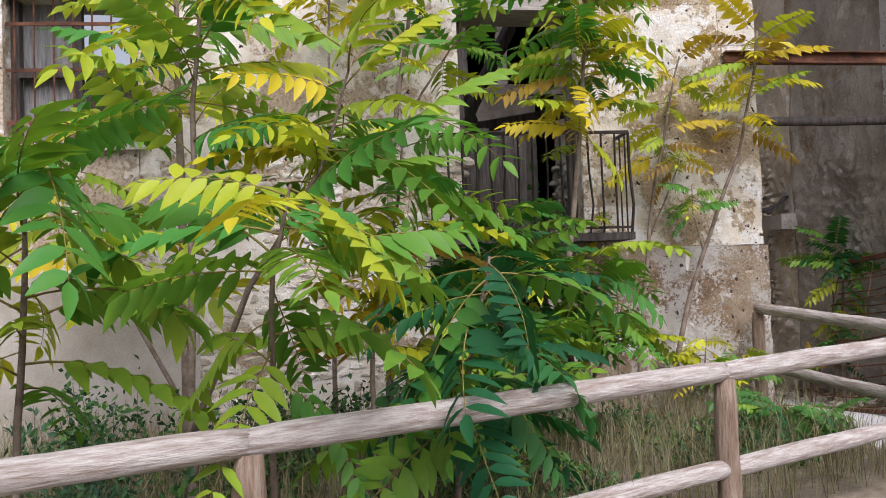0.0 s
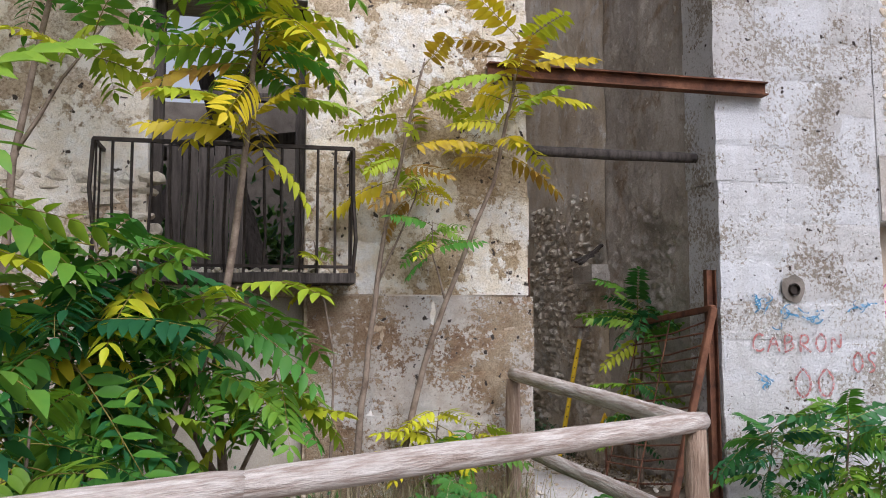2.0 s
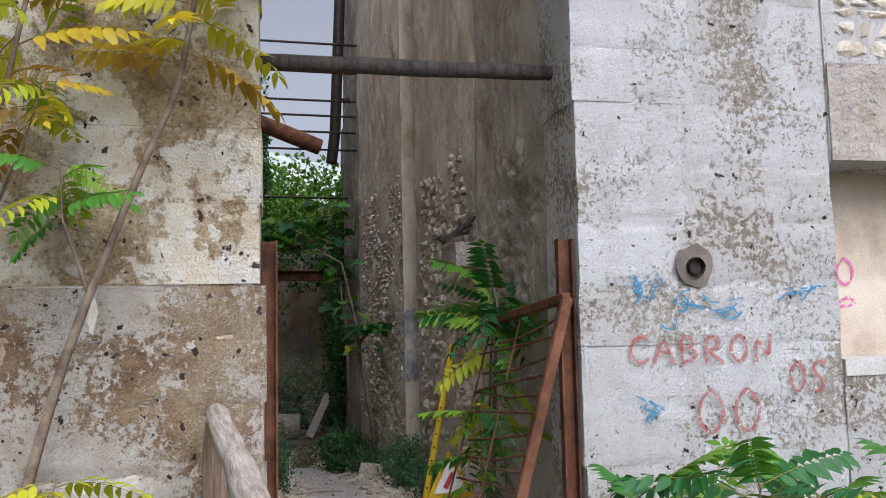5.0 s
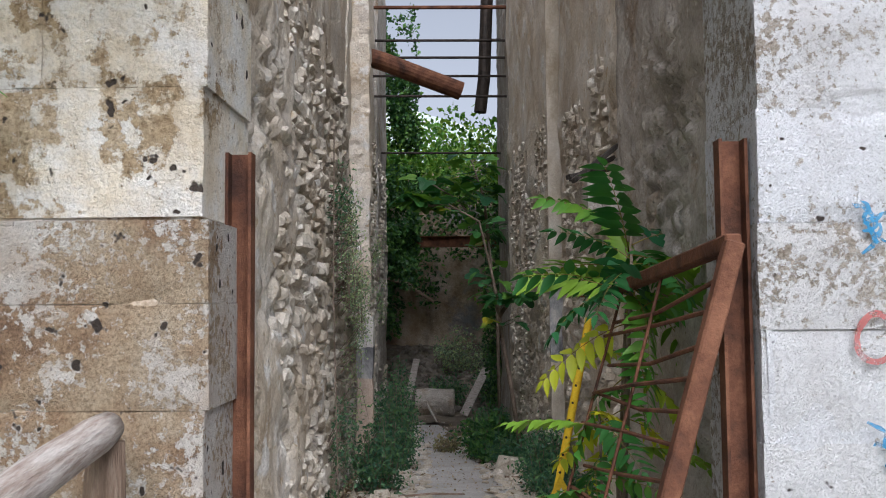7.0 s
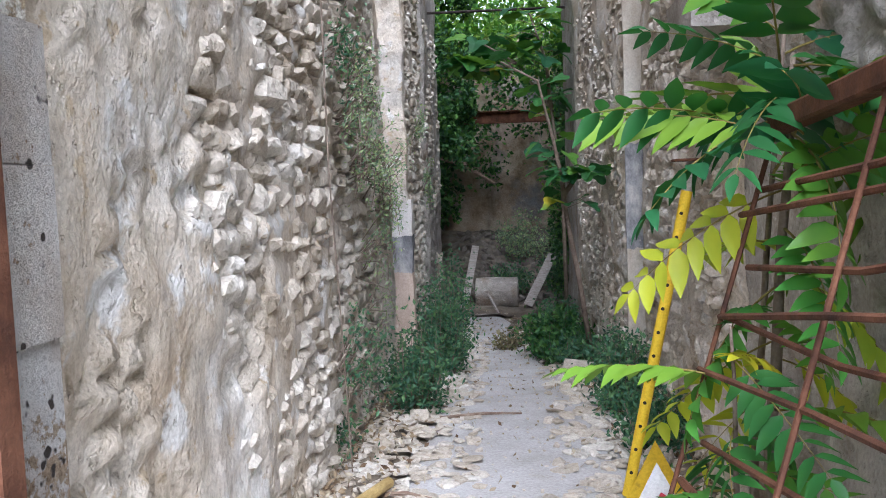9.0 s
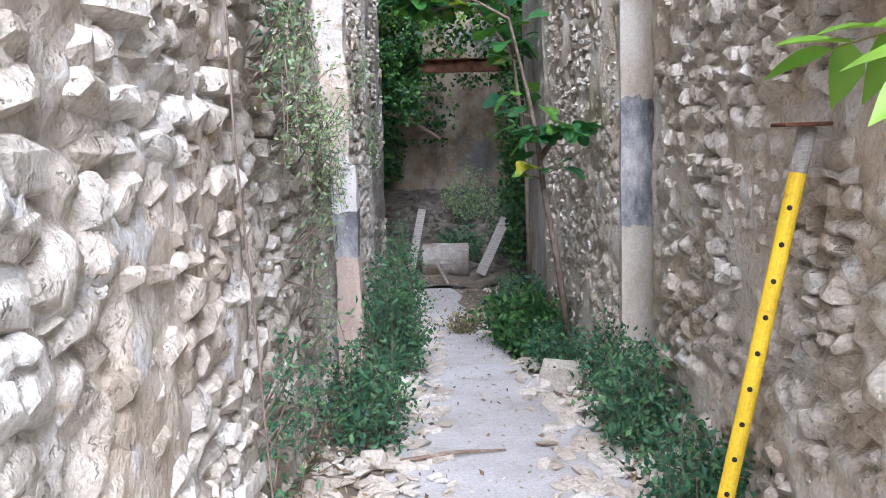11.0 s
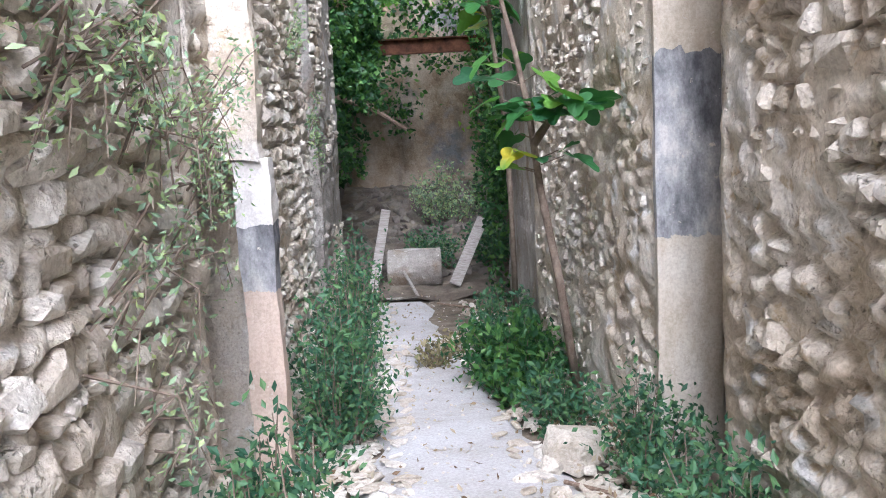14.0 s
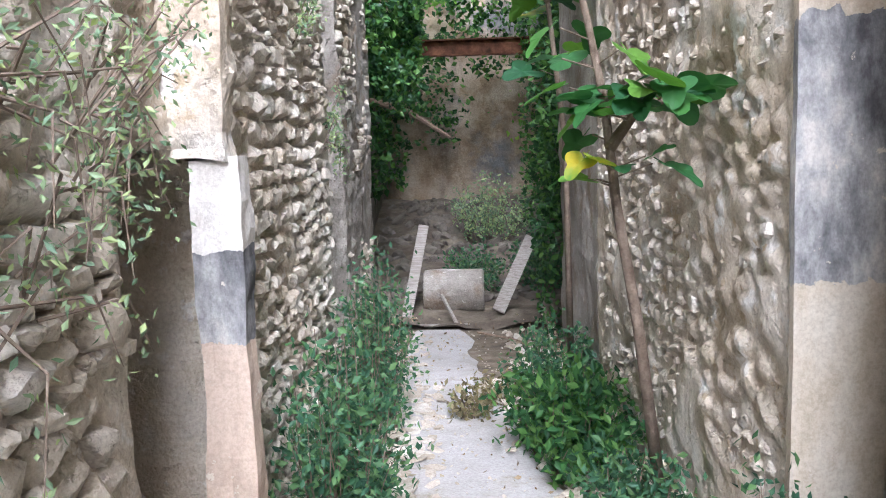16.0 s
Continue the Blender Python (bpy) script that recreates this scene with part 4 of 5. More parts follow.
def put_leaf(parent, p, azi, elev, length, mat, r, roll=0.0):
    me = r.choice(LEAVES[mat.name])
    o = new("leaf", me)
    o.parent = parent
    m = Matrix.Translation(p) @ Euler((radians(roll), radians(-elev), radians(azi))).to_matrix().to_4x4() @ Matrix.Scale(length, 4)
    o.matrix_parent_inverse = parent.matrix_world.inverted()
    o.matrix_basis = m
    return o


def sapling(name, seed, stems, label, group="", category="tree"):
    """stems: (points, base radius, [(from, to, count, leaf length, material, elevation)])."""
    r = random.Random(seed)
    b = stems[0][0][0]
    t = tagged(empty(name, b[0], b[1], b[2]), label, category, group)
    for pts, rad, tufts in stems:
        P = [Vector(p) for p in pts]
        fine = []
        for i in range(len(P) - 1):
            for k in range(4):
                q = P[i].lerp(P[i + 1], k / 4)
                fine.append(q + Vector((noise.noise(q * 3 + Vector((seed, 0, 0))), noise.noise(q * 3 + Vector((0, seed, 0))), 0)) * 0.015)
        fine.append(P[-1])
        n = len(fine) - 1
        kpart("trunk", sweep(bmesh.new(), fine, [rad * (1 - 0.7 * i / n) for i in range(n + 1)], 7), m_bark, t, smooth=True)
        for f0, f1, count, ln, mat, elev in tufts:
            a0 = r.uniform(0, 360)
            for k in range(round(count * 1.7)):
                f = f0 + (f1 - f0) * (k + 0.5) / round(count * 1.7)
                i = min(int(f * n), n - 1)
                p = fine[i].lerp(fine[i + 1], f * n - i)
                put_leaf(t, p, a0 + k * 137.5 + r.uniform(-15, 15), elev + r.uniform(-38, 28), ln * r.uniform(0.75, 1.2), mat, r, r.uniform(-45, 45))
    return t


TREE = "pinnate-leaved saplings"
# broad thicket behind the fence
sapling("sapling", 1, [([(-0.86, 4.5, 0.05), (-0.84, 4.5, 1.2), (-0.83, 4.6, 2.4), (-0.75, 4.6, 3.2)], 0.028, [(0.35, 0.6, 6, 0.7, m_leafmix, 12), (0.6, 1.0, 11, 0.75, m_leafmix, 22)]),
                        ([(-0.86, 4.5, 0.6), (-0.5, 4.2, 1.4), (-0.14, 4.3, 2.0), (0.05, 4.3, 2.6)], 0.02, [(0.5, 1.0, 13, 0.75, m_leafmix, 18)])],
        "young tree with broad green and yellowing pinnate leaves", TREE)
sapling("sapling", 2, [([(-0.35, 3.55, 0.05), (-0.32, 3.3, 0.8), (-0.28, 3.0, 1.45), (-0.2, 2.9, 1.75)], 0.018, [(0.45, 1.0, 11, 0.62, m_leafmix, 5)])],
        "low sapling with drooping green pinnate leaves behind the fence", TREE)
sapling("sapling", 3, [([(-1.35, 3.5, 0.05), (-1.3, 3.4, 0.9), (-1.15, 3.1, 1.5), (-1.1, 3.0, 2.0)], 0.02, [(0.4, 1.0, 13, 0.66, m_leafmix, 8)])],
        "sapling with mixed green and yellow pinnate leaves", TREE)
sapling("sapling", 4, [([(0.45, 4.1, 0.05), (0.48, 3.9, 0.7), (0.55, 3.7, 1.2), (0.6, 3.6, 1.5)], 0.02, [(0.35, 1.0, 16, 0.68, m_leaf, 0)])],
        "bushy sapling with dark green drooping leaves", TREE)
sapling("sapling", 5, [([(0.1, 5.3, 0.05), (0.12, 5.2, 1.0), (0.3, 5.1, 1.9), (0.35, 5.1, 2.4)], 0.02, [(0.3, 0.6, 7, 0.6, m_leafyel, 5), (0.6, 1.0, 11, 0.7, m_leafmix, 15)])],
        "sapling with yellowing pinnate leaves before the facade", TREE)
sapling("sapling", 6, [([(-1.2, 6.2, 0.05), (-1.2, 6.2, 1.5), (-1.22, 6.2, 2.9), (-1.2, 6.1, 3.9)], 0.045, [(0.6, 1.0, 13, 0.75, m_leafmix, 15)]),
                        ([(-1.2, 6.2, 0.5), (-1.7, 6.0, 1.6), (-2.0, 5.8, 2.6)], 0.02, [(0.5, 1.0, 9, 0.7, m_leafmix, 10)])],
        "taller sapling with a grey stem before the window", TREE)
sapling("sapling", 16, [([(0.25, 6.6, 0.05), (0.3, 6.6, 1.5), (0.33, 6.6, 2.4), (0.53, 6.6, 3.6), (0.6, 6.6, 4.4)], 0.035, [(0.72, 1.0, 10, 0.6, m_leafmix, 20)]),
                         ([(0.34, 6.6, 2.45), (0.6, 6.55, 2.9), (0.95, 6.5, 3.4)], 0.016, [(0.6, 1.0, 6, 0.55, m_leafmix, 20)]),
                         ([(-0.15, 6.7, 0.05), (-0.15, 6.7, 2.5), (-0.1, 6.7, 4.2)], 0.022, [(0.8, 1.0, 7, 0.6, m_leafyel, 20)])],
        "thin grey stems with sparse yellow-green leaves", TREE)
# by the balcony
sapling("sapling", 7, [([(1.66, 6.1, 0.05), (1.57, 6.1, 1.2), (1.65, 6.05, 1.87), (1.72, 6.0, 2.5), (1.77, 5.95, 3.25), (1.8, 5.9, 3.7)], 0.03,
                         [(0.55, 0.8, 11, 0.55, m_leafyel, 8), (0.70, 1.0, 20, 0.62, m_leafmix, 18)]),
                        ([(1.66, 6.1, 0.4), (1.45, 5.9, 0.9), (1.3, 5.7, 1.4), (1.2, 5.6, 1.75)], 0.022, [(0.45, 1.0, 12, 0.55, m_leaf, 0), (0.3, 0.9, 5, 0.5, m_leafmix, -10)]),
                        ([(1.66, 6.1, 0.5), (1.85, 5.85, 0.9), (1.9, 5.75, 1.2)], 0.015, [(0.5, 1.0, 7, 0.5, m_leafmix, 0)])],
        "sapling with yellow-green crown and dark green lower leaves", TREE)
sapling("sapling", 8, [([(0.85, 5.0, 0.05), (0.9, 4.9, 0.6), (0.95, 4.8, 1.05)], 0.016, [(0.25, 1.0, 13, 0.55, m_leaf, 2)])], "low green sapling among dry grass", TREE)
sapling("sapling", 17, [([(0.95, 5.75, 0.05), (0.98, 5.6, 0.7), (0.95, 5.45, 1.2), (0.9, 5.4, 1.5)], 0.02, [(0.25, 0.6, 7, 0.55, m_leafmix, -8), (0.6, 1.0, 11, 0.6, m_leaf, 6)]),
                         ([(0.95, 5.75, 0.3), (0.6, 5.5, 1.0), (0.45, 5.4, 1.5)], 0.014, [(0.5, 1.0, 8, 0.55, m_leafyel, 5)])], "bushy sapling with green and yellow pinnate leaves", TREE)
sapling("sapling", 18, [([(1.25, 5.9, 0.05), (1.2, 5.8, 0.8), (1.1, 5.65, 1.4), (1.0, 5.6, 1.85)], 0.024, [(0.35, 0.65, 9, 0.5, m_leafmix, -8), (0.6, 1.0, 16, 0.58, m_leaf, 8)]),
                         ([(1.22, 5.85, 0.5), (1.5, 5.6, 1.1), (1.7, 5.5, 1.6)], 0.016, [(0.45, 1.0, 12, 0.5, m_leafmix, 4)]),
                         ([(1.22, 5.85, 0.4), (0.9, 5.5, 0.9), (0.7, 5.4, 1.2)], 0.014, [(0.4, 1.0, 10, 0.52, m_leaf, 0)])], "dense leafy sapling with dark green leaves under the balcony", TREE)
# two slender saplings before the ashlar
sapling("sapling", 9, [([(2.45, 7.08, 0.05), (2.49, 7.08, 0.88), (2.56, 7.06, 1.41), (2.64, 7.05, 2.08), (2.77, 7.03, 2.64), (2.92, 7.0, 3.3)], 0.028, [(0.72, 1.0, 9, 0.45, m_leafyel, 12)]),
                        ([(2.6, 7.06, 1.7), (2.85, 7.0, 2.3), (2.9, 6.98, 2.5)], 0.009, [(0.5, 1.0, 5, 0.34, m_leafyel, 0)]),
                        ([(2.28, 7.1, 0.05), (2.3, 7.1, 1.2), (2.15, 7.06, 2.0)], 0.012, [(0.8, 1.0, 2, 0.3, m_leafyel, -5)])], "slender leaning sapling with sparse yellow leaves", TREE)
sapling("sapling", 10, [([(2.72, 7.08, 0.05), (2.81, 7.08, 0.68), (2.98, 7.06, 1.3), (3.17, 7.04, 1.82), (3.42, 7.0, 2.43), (3.56, 6.95, 3.08), (3.6, 6.9, 3.5)], 0.028, [(0.7, 1.0, 13, 0.5, m_leafyel, 8)]),
                         ([(3.08, 7.05, 1.58), (2.98, 7.0, 1.9), (2.97, 6.98, 2.15)], 0.009, [(0.5, 1.0, 6, 0.32, m_leafmix, 0)])], "slender leaning sapling crowned with yellow-green leaves", TREE)
sapling("shrub", 11, [([(2.95, 6.92, 0.05), (2.98, 6.9, 0.5), (3.0, 6.88, 0.85)], 0.012, [(0.4, 1.0, 10, 0.40, m_leafyel, 5)]), ([(3.1, 6.9, 0.05), (3.2, 6.85, 0.5), (3.25, 6.8, 0.75)], 0.012, [(0.4, 1.0, 8, 0.38, m_leafmix, 5)])],
        "small yellow-green shrub at the foot of the wall", "", "shrub")
sapling("shrub", 12, [([(3.05, 5.95, 0.05), (3.1, 5.9, 0.3), (3.12, 5.85, 0.42)], 0.012, [(0.3, 1.0, 12, 0.45, m_leaf, 8)]), ([(3.6, 6.2, 0.02), (3.62, 6.2, 0.25)], 0.01, [(0.3, 1.0, 7, 0.36, m_leaf, 10)])],
        "low green shrub inside the fence corner", "", "shrub")
# before the white pier
sh = [(5.35, 6.75, 0.75, m_leaf), (5.72, 6.4, 0.85, m_leaf), (6.15, 6.6, 0.75, m_leafmix), (6.6, 6.3, 0.78, m_leaf), (7.05, 6.5, 0.8, m_leafmix), (7.5, 6.3, 0.75, m_leaf), (5.2, 6.0, 0.35, m_leaf)]
for k, (x, y, h, mt) in enumerate(sh):
    sapling("shrub", 30 + k, [([(x, y, 0.0), (x + 0.02, y - 0.03, h * 0.5), (x + 0.04, y - 0.05, h * 0.9)], 0.013, [(0.25, 0.6, 6, 0.42, m_leaf, 0), (0.6, 1.0, 9, 0.42, mt, 14)])],
            "leafy green shrub with pinnate leaves before the white pier" if mt is m_leaf else "yellow-green pinnate shrub before the white pier", "shrubs before the white pier", "shrub")
# behind the gate
sapling("sapling", 20, [([(5.22, 8.5, -0.1), (5.22, 8.5, 0.7), (5.24, 8.45, 1.3), (5.26, 8.45, 1.6)], 0.02, [(0.35, 0.7, 8, 0.38, m_leafmix, 0), (0.75, 1.0, 7, 0.45, m_leaf, 10)]),
                         ([(5.2, 8.7, -0.1), (5.25, 8.7, 0.9), (5.3, 8.65, 1.7)], 0.015, [(0.75, 1.0, 5, 0.5, m_leaf, 40)]),
                         ([(5.12, 8.35, -0.1), (5.1, 8.32, 0.5), (5.08, 8.3, 1.0)], 0.012, [(0.4, 1.0, 7, 0.36, m_leaf, -5)])], "green sapling growing up behind the rusted gate", TREE)


# small-leaved masses
def leaves_mesh(name, centres, size, mat, parent, seed, up=0.3, aspect=0.5):
    """Many single small blades, each its own island."""
    rs = np.random.RandomState(seed)
    c = np.asarray(centres)
    n = len(c)
    d = rs.normal(size=(n, 3))
    d[:, 2] += up
    d /= np.linalg.norm(d, axis=1)[:, None]
    q = rs.normal(size=(n, 3))
    s = np.cross(d, q)
    s /= np.linalg.norm(s, axis=1)[:, None]
    nn = np.cross(s, d)
    L = (size * rs.uniform(0.6, 1.3, n))[:, None]
    W = L * aspect
    v = np.stack([c, c + d * L * 0.45 + s * W * 0.5 + nn * W * 0.15, c + d * L, c + d * L * 0.45 - s * W * 0.5 + nn * W * 0.15], 1).reshape(-1, 3)
    f = np.arange(n * 4).reshape(-1, 4)
    f = np.concatenate([f[:, [0, 1, 2]], f[:, [0, 2, 3]]])
    me = bpy.data.meshes.new(name)
    me.from_pydata(v.tolist(), [], f.tolist())
    me.materials.append(mat)
    o = new(name, me)
    if parent:
        o.parent = parent
        o.matrix_parent_inverse = parent.matrix_world.inverted()
    return o


def bush(name, x, y, rx, ry, h, n, size, mat, label, seed, group="", lean=(0, 0)):
    """Woody twigs fanning from the base with small leaves along them."""
    r = random.Random(seed)
    z = ground_z(y) + 0.02
    t = tagged(empty(name, x, y, z), label, "bush", group)
    pts = []
    tw = bmesh.new()
    twigs = max(14, n // 70)
    for k in range(twigs):
        a = r.uniform(0, math.tau)
        rr = math.sqrt(r.random())
        tip = Vector((x + lean[0] + rx * rr * math.cos(a), y + lean[1] + ry * rr * math.sin(a), z + h * r.uniform(0.55, 1.05) * (1 - 0.45 * rr * rr)))
        b = Vector((x + rx * 0.45 * rr * math.cos(a), y + ry * 0.45 * rr * math.sin(a), z - 0.03))
        mid = b.lerp(tip, 0.5) + Vector((r.uniform(-0.04, 0.04), r.uniform(-0.04, 0.04), 0.05))
        sweep(tw, [b, mid, tip], [0.006, 0.004, 0.002], 4)
        for j in range(n // twigs):
            f = r.uniform(0.12, 1.0)
            p = (b.lerp(mid, f * 2) if f < 0.5 else mid.lerp(tip, f * 2 - 1))
            w = 0.05 + 0.03 * r.random()
            pts.append((p.x + r.gauss(0, w), p.y + r.gauss(0, w), max(z, p.z + r.gauss(0, w * 0.8))))
    kpart("stem", tw, m_bark, t)
    leaves_mesh("foliage", pts, size, mat, t, seed)
    return t


B = "green bushes along the alley"
bush("bush", 3.80, 12.4, 0.20, 0.45, 0.75, 2600, 0.045, m_small, "dense dark green bush at the foot of the wall", 1, B)
bush("bush", 3.72, 14.6, 0.30, 0.7, 1.0, 3200, 0.05, m_small, "tall blue-green bush against the rubble wall", 2, B)
bush("bush", 3.62, 16.6, 0.32, 0.8, 1.45, 3600, 0.05, m_small, "tall blue-green bush against the rubble wall", 3, B)
bush("bush", 3.5, 10.9, 0.14, 0.3, 0.28, 500, 0.04, m_small, "small green tuft at the wall's foot", 4, B)
bush("bush", 5.28, 12.3, 0.24, 0.55, 0.55, 2400, 0.045, m_small, "dense dark green bush at the foot of the wall", 5, B)
bush("bush", 5.30, 11.2, 0.18, 0.4, 0.42, 1300, 0.045, m_small, "low grey-green bush under the yellow prop", 6, B)
bush("bush", 5.35, 13.5, 0.22, 0.4, 0.6, 1500, 0.045, m_small, "dense dark green bush beside the recess", 7, B)
bush("bush", 4.90, 15.9, 0.45, 0.9, 0.62, 2800, 0.075, m_fern, "spreading broad-leaved green bush over the path", 8, B)
bush("bush", 4.95, 17.4, 0.4, 0.7, 0.7, 2000, 0.06, m_small, "dark green bush at the path's edge", 9, B)
bush("bush", 5.1, 14.7, 0.25, 0.4, 0.4, 900, 0.055, m_small, "low green bush at the sapling's foot", 10, B)
bush("bush", 4.3, 22.6, 0.5, 0.4, 0.75, 1400, 0.07, m_small, "green ferny bush behind the stone roller", 11, B)
bush("bush", 4.5, 24.6, 0.8, 0.6, 1.1, 1800, 0.07, m_grey, "grey-green bush on the rubble slope", 12, B)
bush("bush", 5.2, 22.6, 0.5, 0.7, 1.0, 1600, 0.08, m_small, "dark green bush at the alley's end", 13, B)
for k, (x, y) in enumerate(((4.42, 17.35), (4.28, 16.9))):
    bush("dry_tuft", x, y, 0.13, 0.16, 0.2, 300, 0.06, m_dry, "dry brown grassy tuft on the path", 40 + k, "dry tufts")
# in the verge
for k, (x, y, h, n) in enumerate(((-1.6, 4.4, 0.9, 1500), (-0.6, 5.2, 0.8, 1400), (0.4, 5.9, 0.7, 1200), (-1.9, 2.6, 0.6, 1000), (1.3, 6.9, 0.45, 700), (0.2, 3.4, 0.5, 800), (1.1, 6.75, 0.6, 700))):
    bush("undergrowth", x, y, 0.55, 0.45, h, n, 0.055, m_small if k % 2 == 0 else m_ivy, "dark green undergrowth among dry stalks behind the fence", 60 + k, "verge undergrowth")
for k, (x, y, h) in enumerate(((-2.6, 3.6, 0.7), (-1.0, 3.7, 0.6), (0.9, 4.6, 0.45), (-0.2, 6.4, 0.7), (2.0, 6.5, 0.35), (-1.5, 5.6, 0.9), (2.6, 5.6, 0.3), (-0.9, 2.9, 0.45))):
    bush("undergrowth", x, y, 0.6, 0.5, h, 1300, 0.06, m_ivy, "dark green undergrowth among dry stalks behind the fence", 160 + k, "verge undergrowth")


def hanging(name, spots, label, seed, mat, size, n, out=0.3, fall=0.5):
    """A shrub rooted in the west wall; its twigs spread out and hang."""
    r = random.Random(seed)
    y0, z0 = spots[0][:2]
    t = tagged(empty(name, left_x(y0), y0, z0), label, "bush")
    tw, pts = bmesh.new(), []
    for y, z, ry, cnt in spots:
        for k in range(cnt):
            b = Vector((left_x(y) - 0.02, y + r.gauss(0, 0.08), z + r.gauss(0, 0.06)))
            L = r.uniform(0.5, 1.0)
            tip = b + Vector((out * L * r.uniform(0.5, 1.1), r.uniform(-ry, ry), r.uniform(-fall, 0.35) * L))
            mid = b.lerp(tip, 0.55) + Vector((0.06, 0, 0.10))
            sweep(tw, [b, mid, tip], [0.005, 0.0035, 0.0015], 4)
            for j in range(n):
                f = r.uniform(0.2, 1.05)
                p = (b.lerp(mid, f * 2) if f < 0.5 else mid.lerp(tip, f * 2 - 1))
                w = 0.03
                pts.append((max(left_x(p.y) + 0.02, p.x + r.gauss(0, w)), p.y + r.gauss(0, w), p.z + r.gauss(0, w)))
    kpart("stem", tw, m_bark, t)
    leaves_mesh("foliage", pts, size, mat, t, seed, 0.1, 0.42)
    return t


hanging("hanging_shrub", [(11.2, 1.7, 0.5, 22), (11.7, 1.45, 0.5, 22), (12.2, 1.45, 0.5, 14), (12.6, 1.4, 0.4, 10), (11.6, 2.0, 0.5, 20), (11.9, 0.85, 0.3, 9), (12.9, 1.15, 0.35, 11), (13.15, 1.35, 0.3, 12), (12.6, 0.95, 0.4, 7), (12.2, 0.45, 0.3, 6)], "grey-green shrub rooted in and hanging from the rubble wall", 5, m_grey, 0.030, 24, 0.24, 0.40)
hanging("hanging_shrub", [(10.9, 0.35, 0.3, 10), (11.5, 0.15, 0.3, 12), (11.0, 2.1, 0.3, 14)], "sparse green tufts hanging on the rubble wall", 6, m_small, 0.034, 26, 0.16, 0.4)
hanging("hanging_shrub", [(17.0, 1.25, 0.15, 8), (15.9, 1.9, 0.15, 6)], "small grey-green tuft growing from the wall", 7, m_grey, 0.04, 40, 0.14, 0.3)
vine = tagged(obj("cable", sweep(bmesh.new(), [Vector((left_x(10.25) + 0.10, 10.25, 2.5)), Vector((left_x(10.3) + 0.09, 10.3, 1.4)), Vector((left_x(10.4) + 0.09, 10.4, 0.9)), Vector((left_x(10.5) + 0.10, 10.5, -0.1))], 0.004, 5), m_bark), "thin grey cable hanging down the rubble wall", "cable")


# fig sapling with lobed leaves
def fig_leaf(seed):
    r = random.Random(seed)
    bm = bmesh.new()
    out = []
    for k in range(25):
        a = -2.7 + 5.4 * k / 24
        rad = 0.55 + 0.36 * abs(math.cos(a * 1.67)) ** 1.5 - 0.10 * abs(a) / 2.7
        out.append((0.35 + rad * math.cos(a), rad * math.sin(a) * 0.9))
    c = bm.verts.new((0.1, 0, 0))
    mid = bm.verts.new((0.5, 0, 0.02))
    vs = [bm.verts.new((x, y, 0.14 * abs(y) - 0.22 * max(0, x - 0.3) ** 2 + r.uniform(-0.02, 0.02))) for x, y in out]
    for a, b in zip(vs, vs[1:]):
        bm.faces.new((mid, a, b))
    bm.faces.new((mid, vs[-1], c))
    bm.faces.new((mid, c, vs[0]))
    sweep(bm, [Vector((-0.35, 0, 0.05)), Vector((0.1, 0, 0.0))], 0.015, 4)
    me = bpy.data.meshes.new("leaf")
    bm.to_mesh(me)
    bm.free()
    return me


m_fig = leafmat("fig_leaf", [(0.0, (0.03, 0.11, 0.05)), (0.5, (0.06, 0.20, 0.05)), (0.9, (0.16, 0.33, 0.05)), (1.0, (0.5, 0.42, 0.02))], 0.4)
FIGS = [fig_leaf(k) for k in range(4)]
for me in FIGS:
    me.materials.append(m_fig)


def fig_tree(name, stems, label, seed, size, count):
    r = random.Random(seed)
    b = stems[0][0]
    t = tagged(empty(name, *b), label, "tree", "fig saplings")
    for pts in stems:
        P = [Vector(p) for p in pts]
        kpart("trunk", sweep(bmesh.new(), P, [0.03 * (1 - 0.7 * i / (len(P) - 1)) for i in range(len(P))], 7), m_bark, t, smooth=True)
        for k in range(count):
            f = r.uniform(0.35, 1.0) * (len(P) - 1)
            i = min(int(f), len(P) - 2)
            p = P[i].lerp(P[i + 1], f - i)
            a, e = r.uniform(0, 360), r.uniform(-40, 25)
            s = size * r.uniform(0.7, 1.25)
            st = r.uniform(0.05, 0.22)
            d = Vector((math.cos(radians(a)), math.sin(radians(a)), 0.3)) * st
            kpart("twig", sweep(bmesh.new(), [p, p + d * 1.0], 0.004, 4), m_bark, t)
            o = new("leaf", r.choice(FIGS))
            o.parent = t
            o.matrix_parent_inverse = t.matrix_world.inverted()
            o.matrix_basis = Matrix.Translation(p + d + Vector((0.35 * s * math.cos(radians(a)), 0.35 * s * math.sin(radians(a)), 0))) @ Euler((radians(r.uniform(-30, 30)), radians(-e), radians(a))).to_matrix().to_4x4() @ Matrix.Scale(s, 4)
    return t


fig_tree("fig_sapling", [[(5.22, 14.75, -0.45), (5.1, 14.65, 0.4), (5.0, 14.6, 0.95), (4.95, 14.6, 1.4), (4.88, 14.6, 1.75), (4.75, 14.6, 2.3), (4.4, 14.6, 2.5)], [(4.97, 14.6, 1.2), (5.08, 14.55, 1.35), (5.22, 14.5, 1.4)]], "fig sapling with large lobed green leaves by the wall", 3, 0.13, 26)
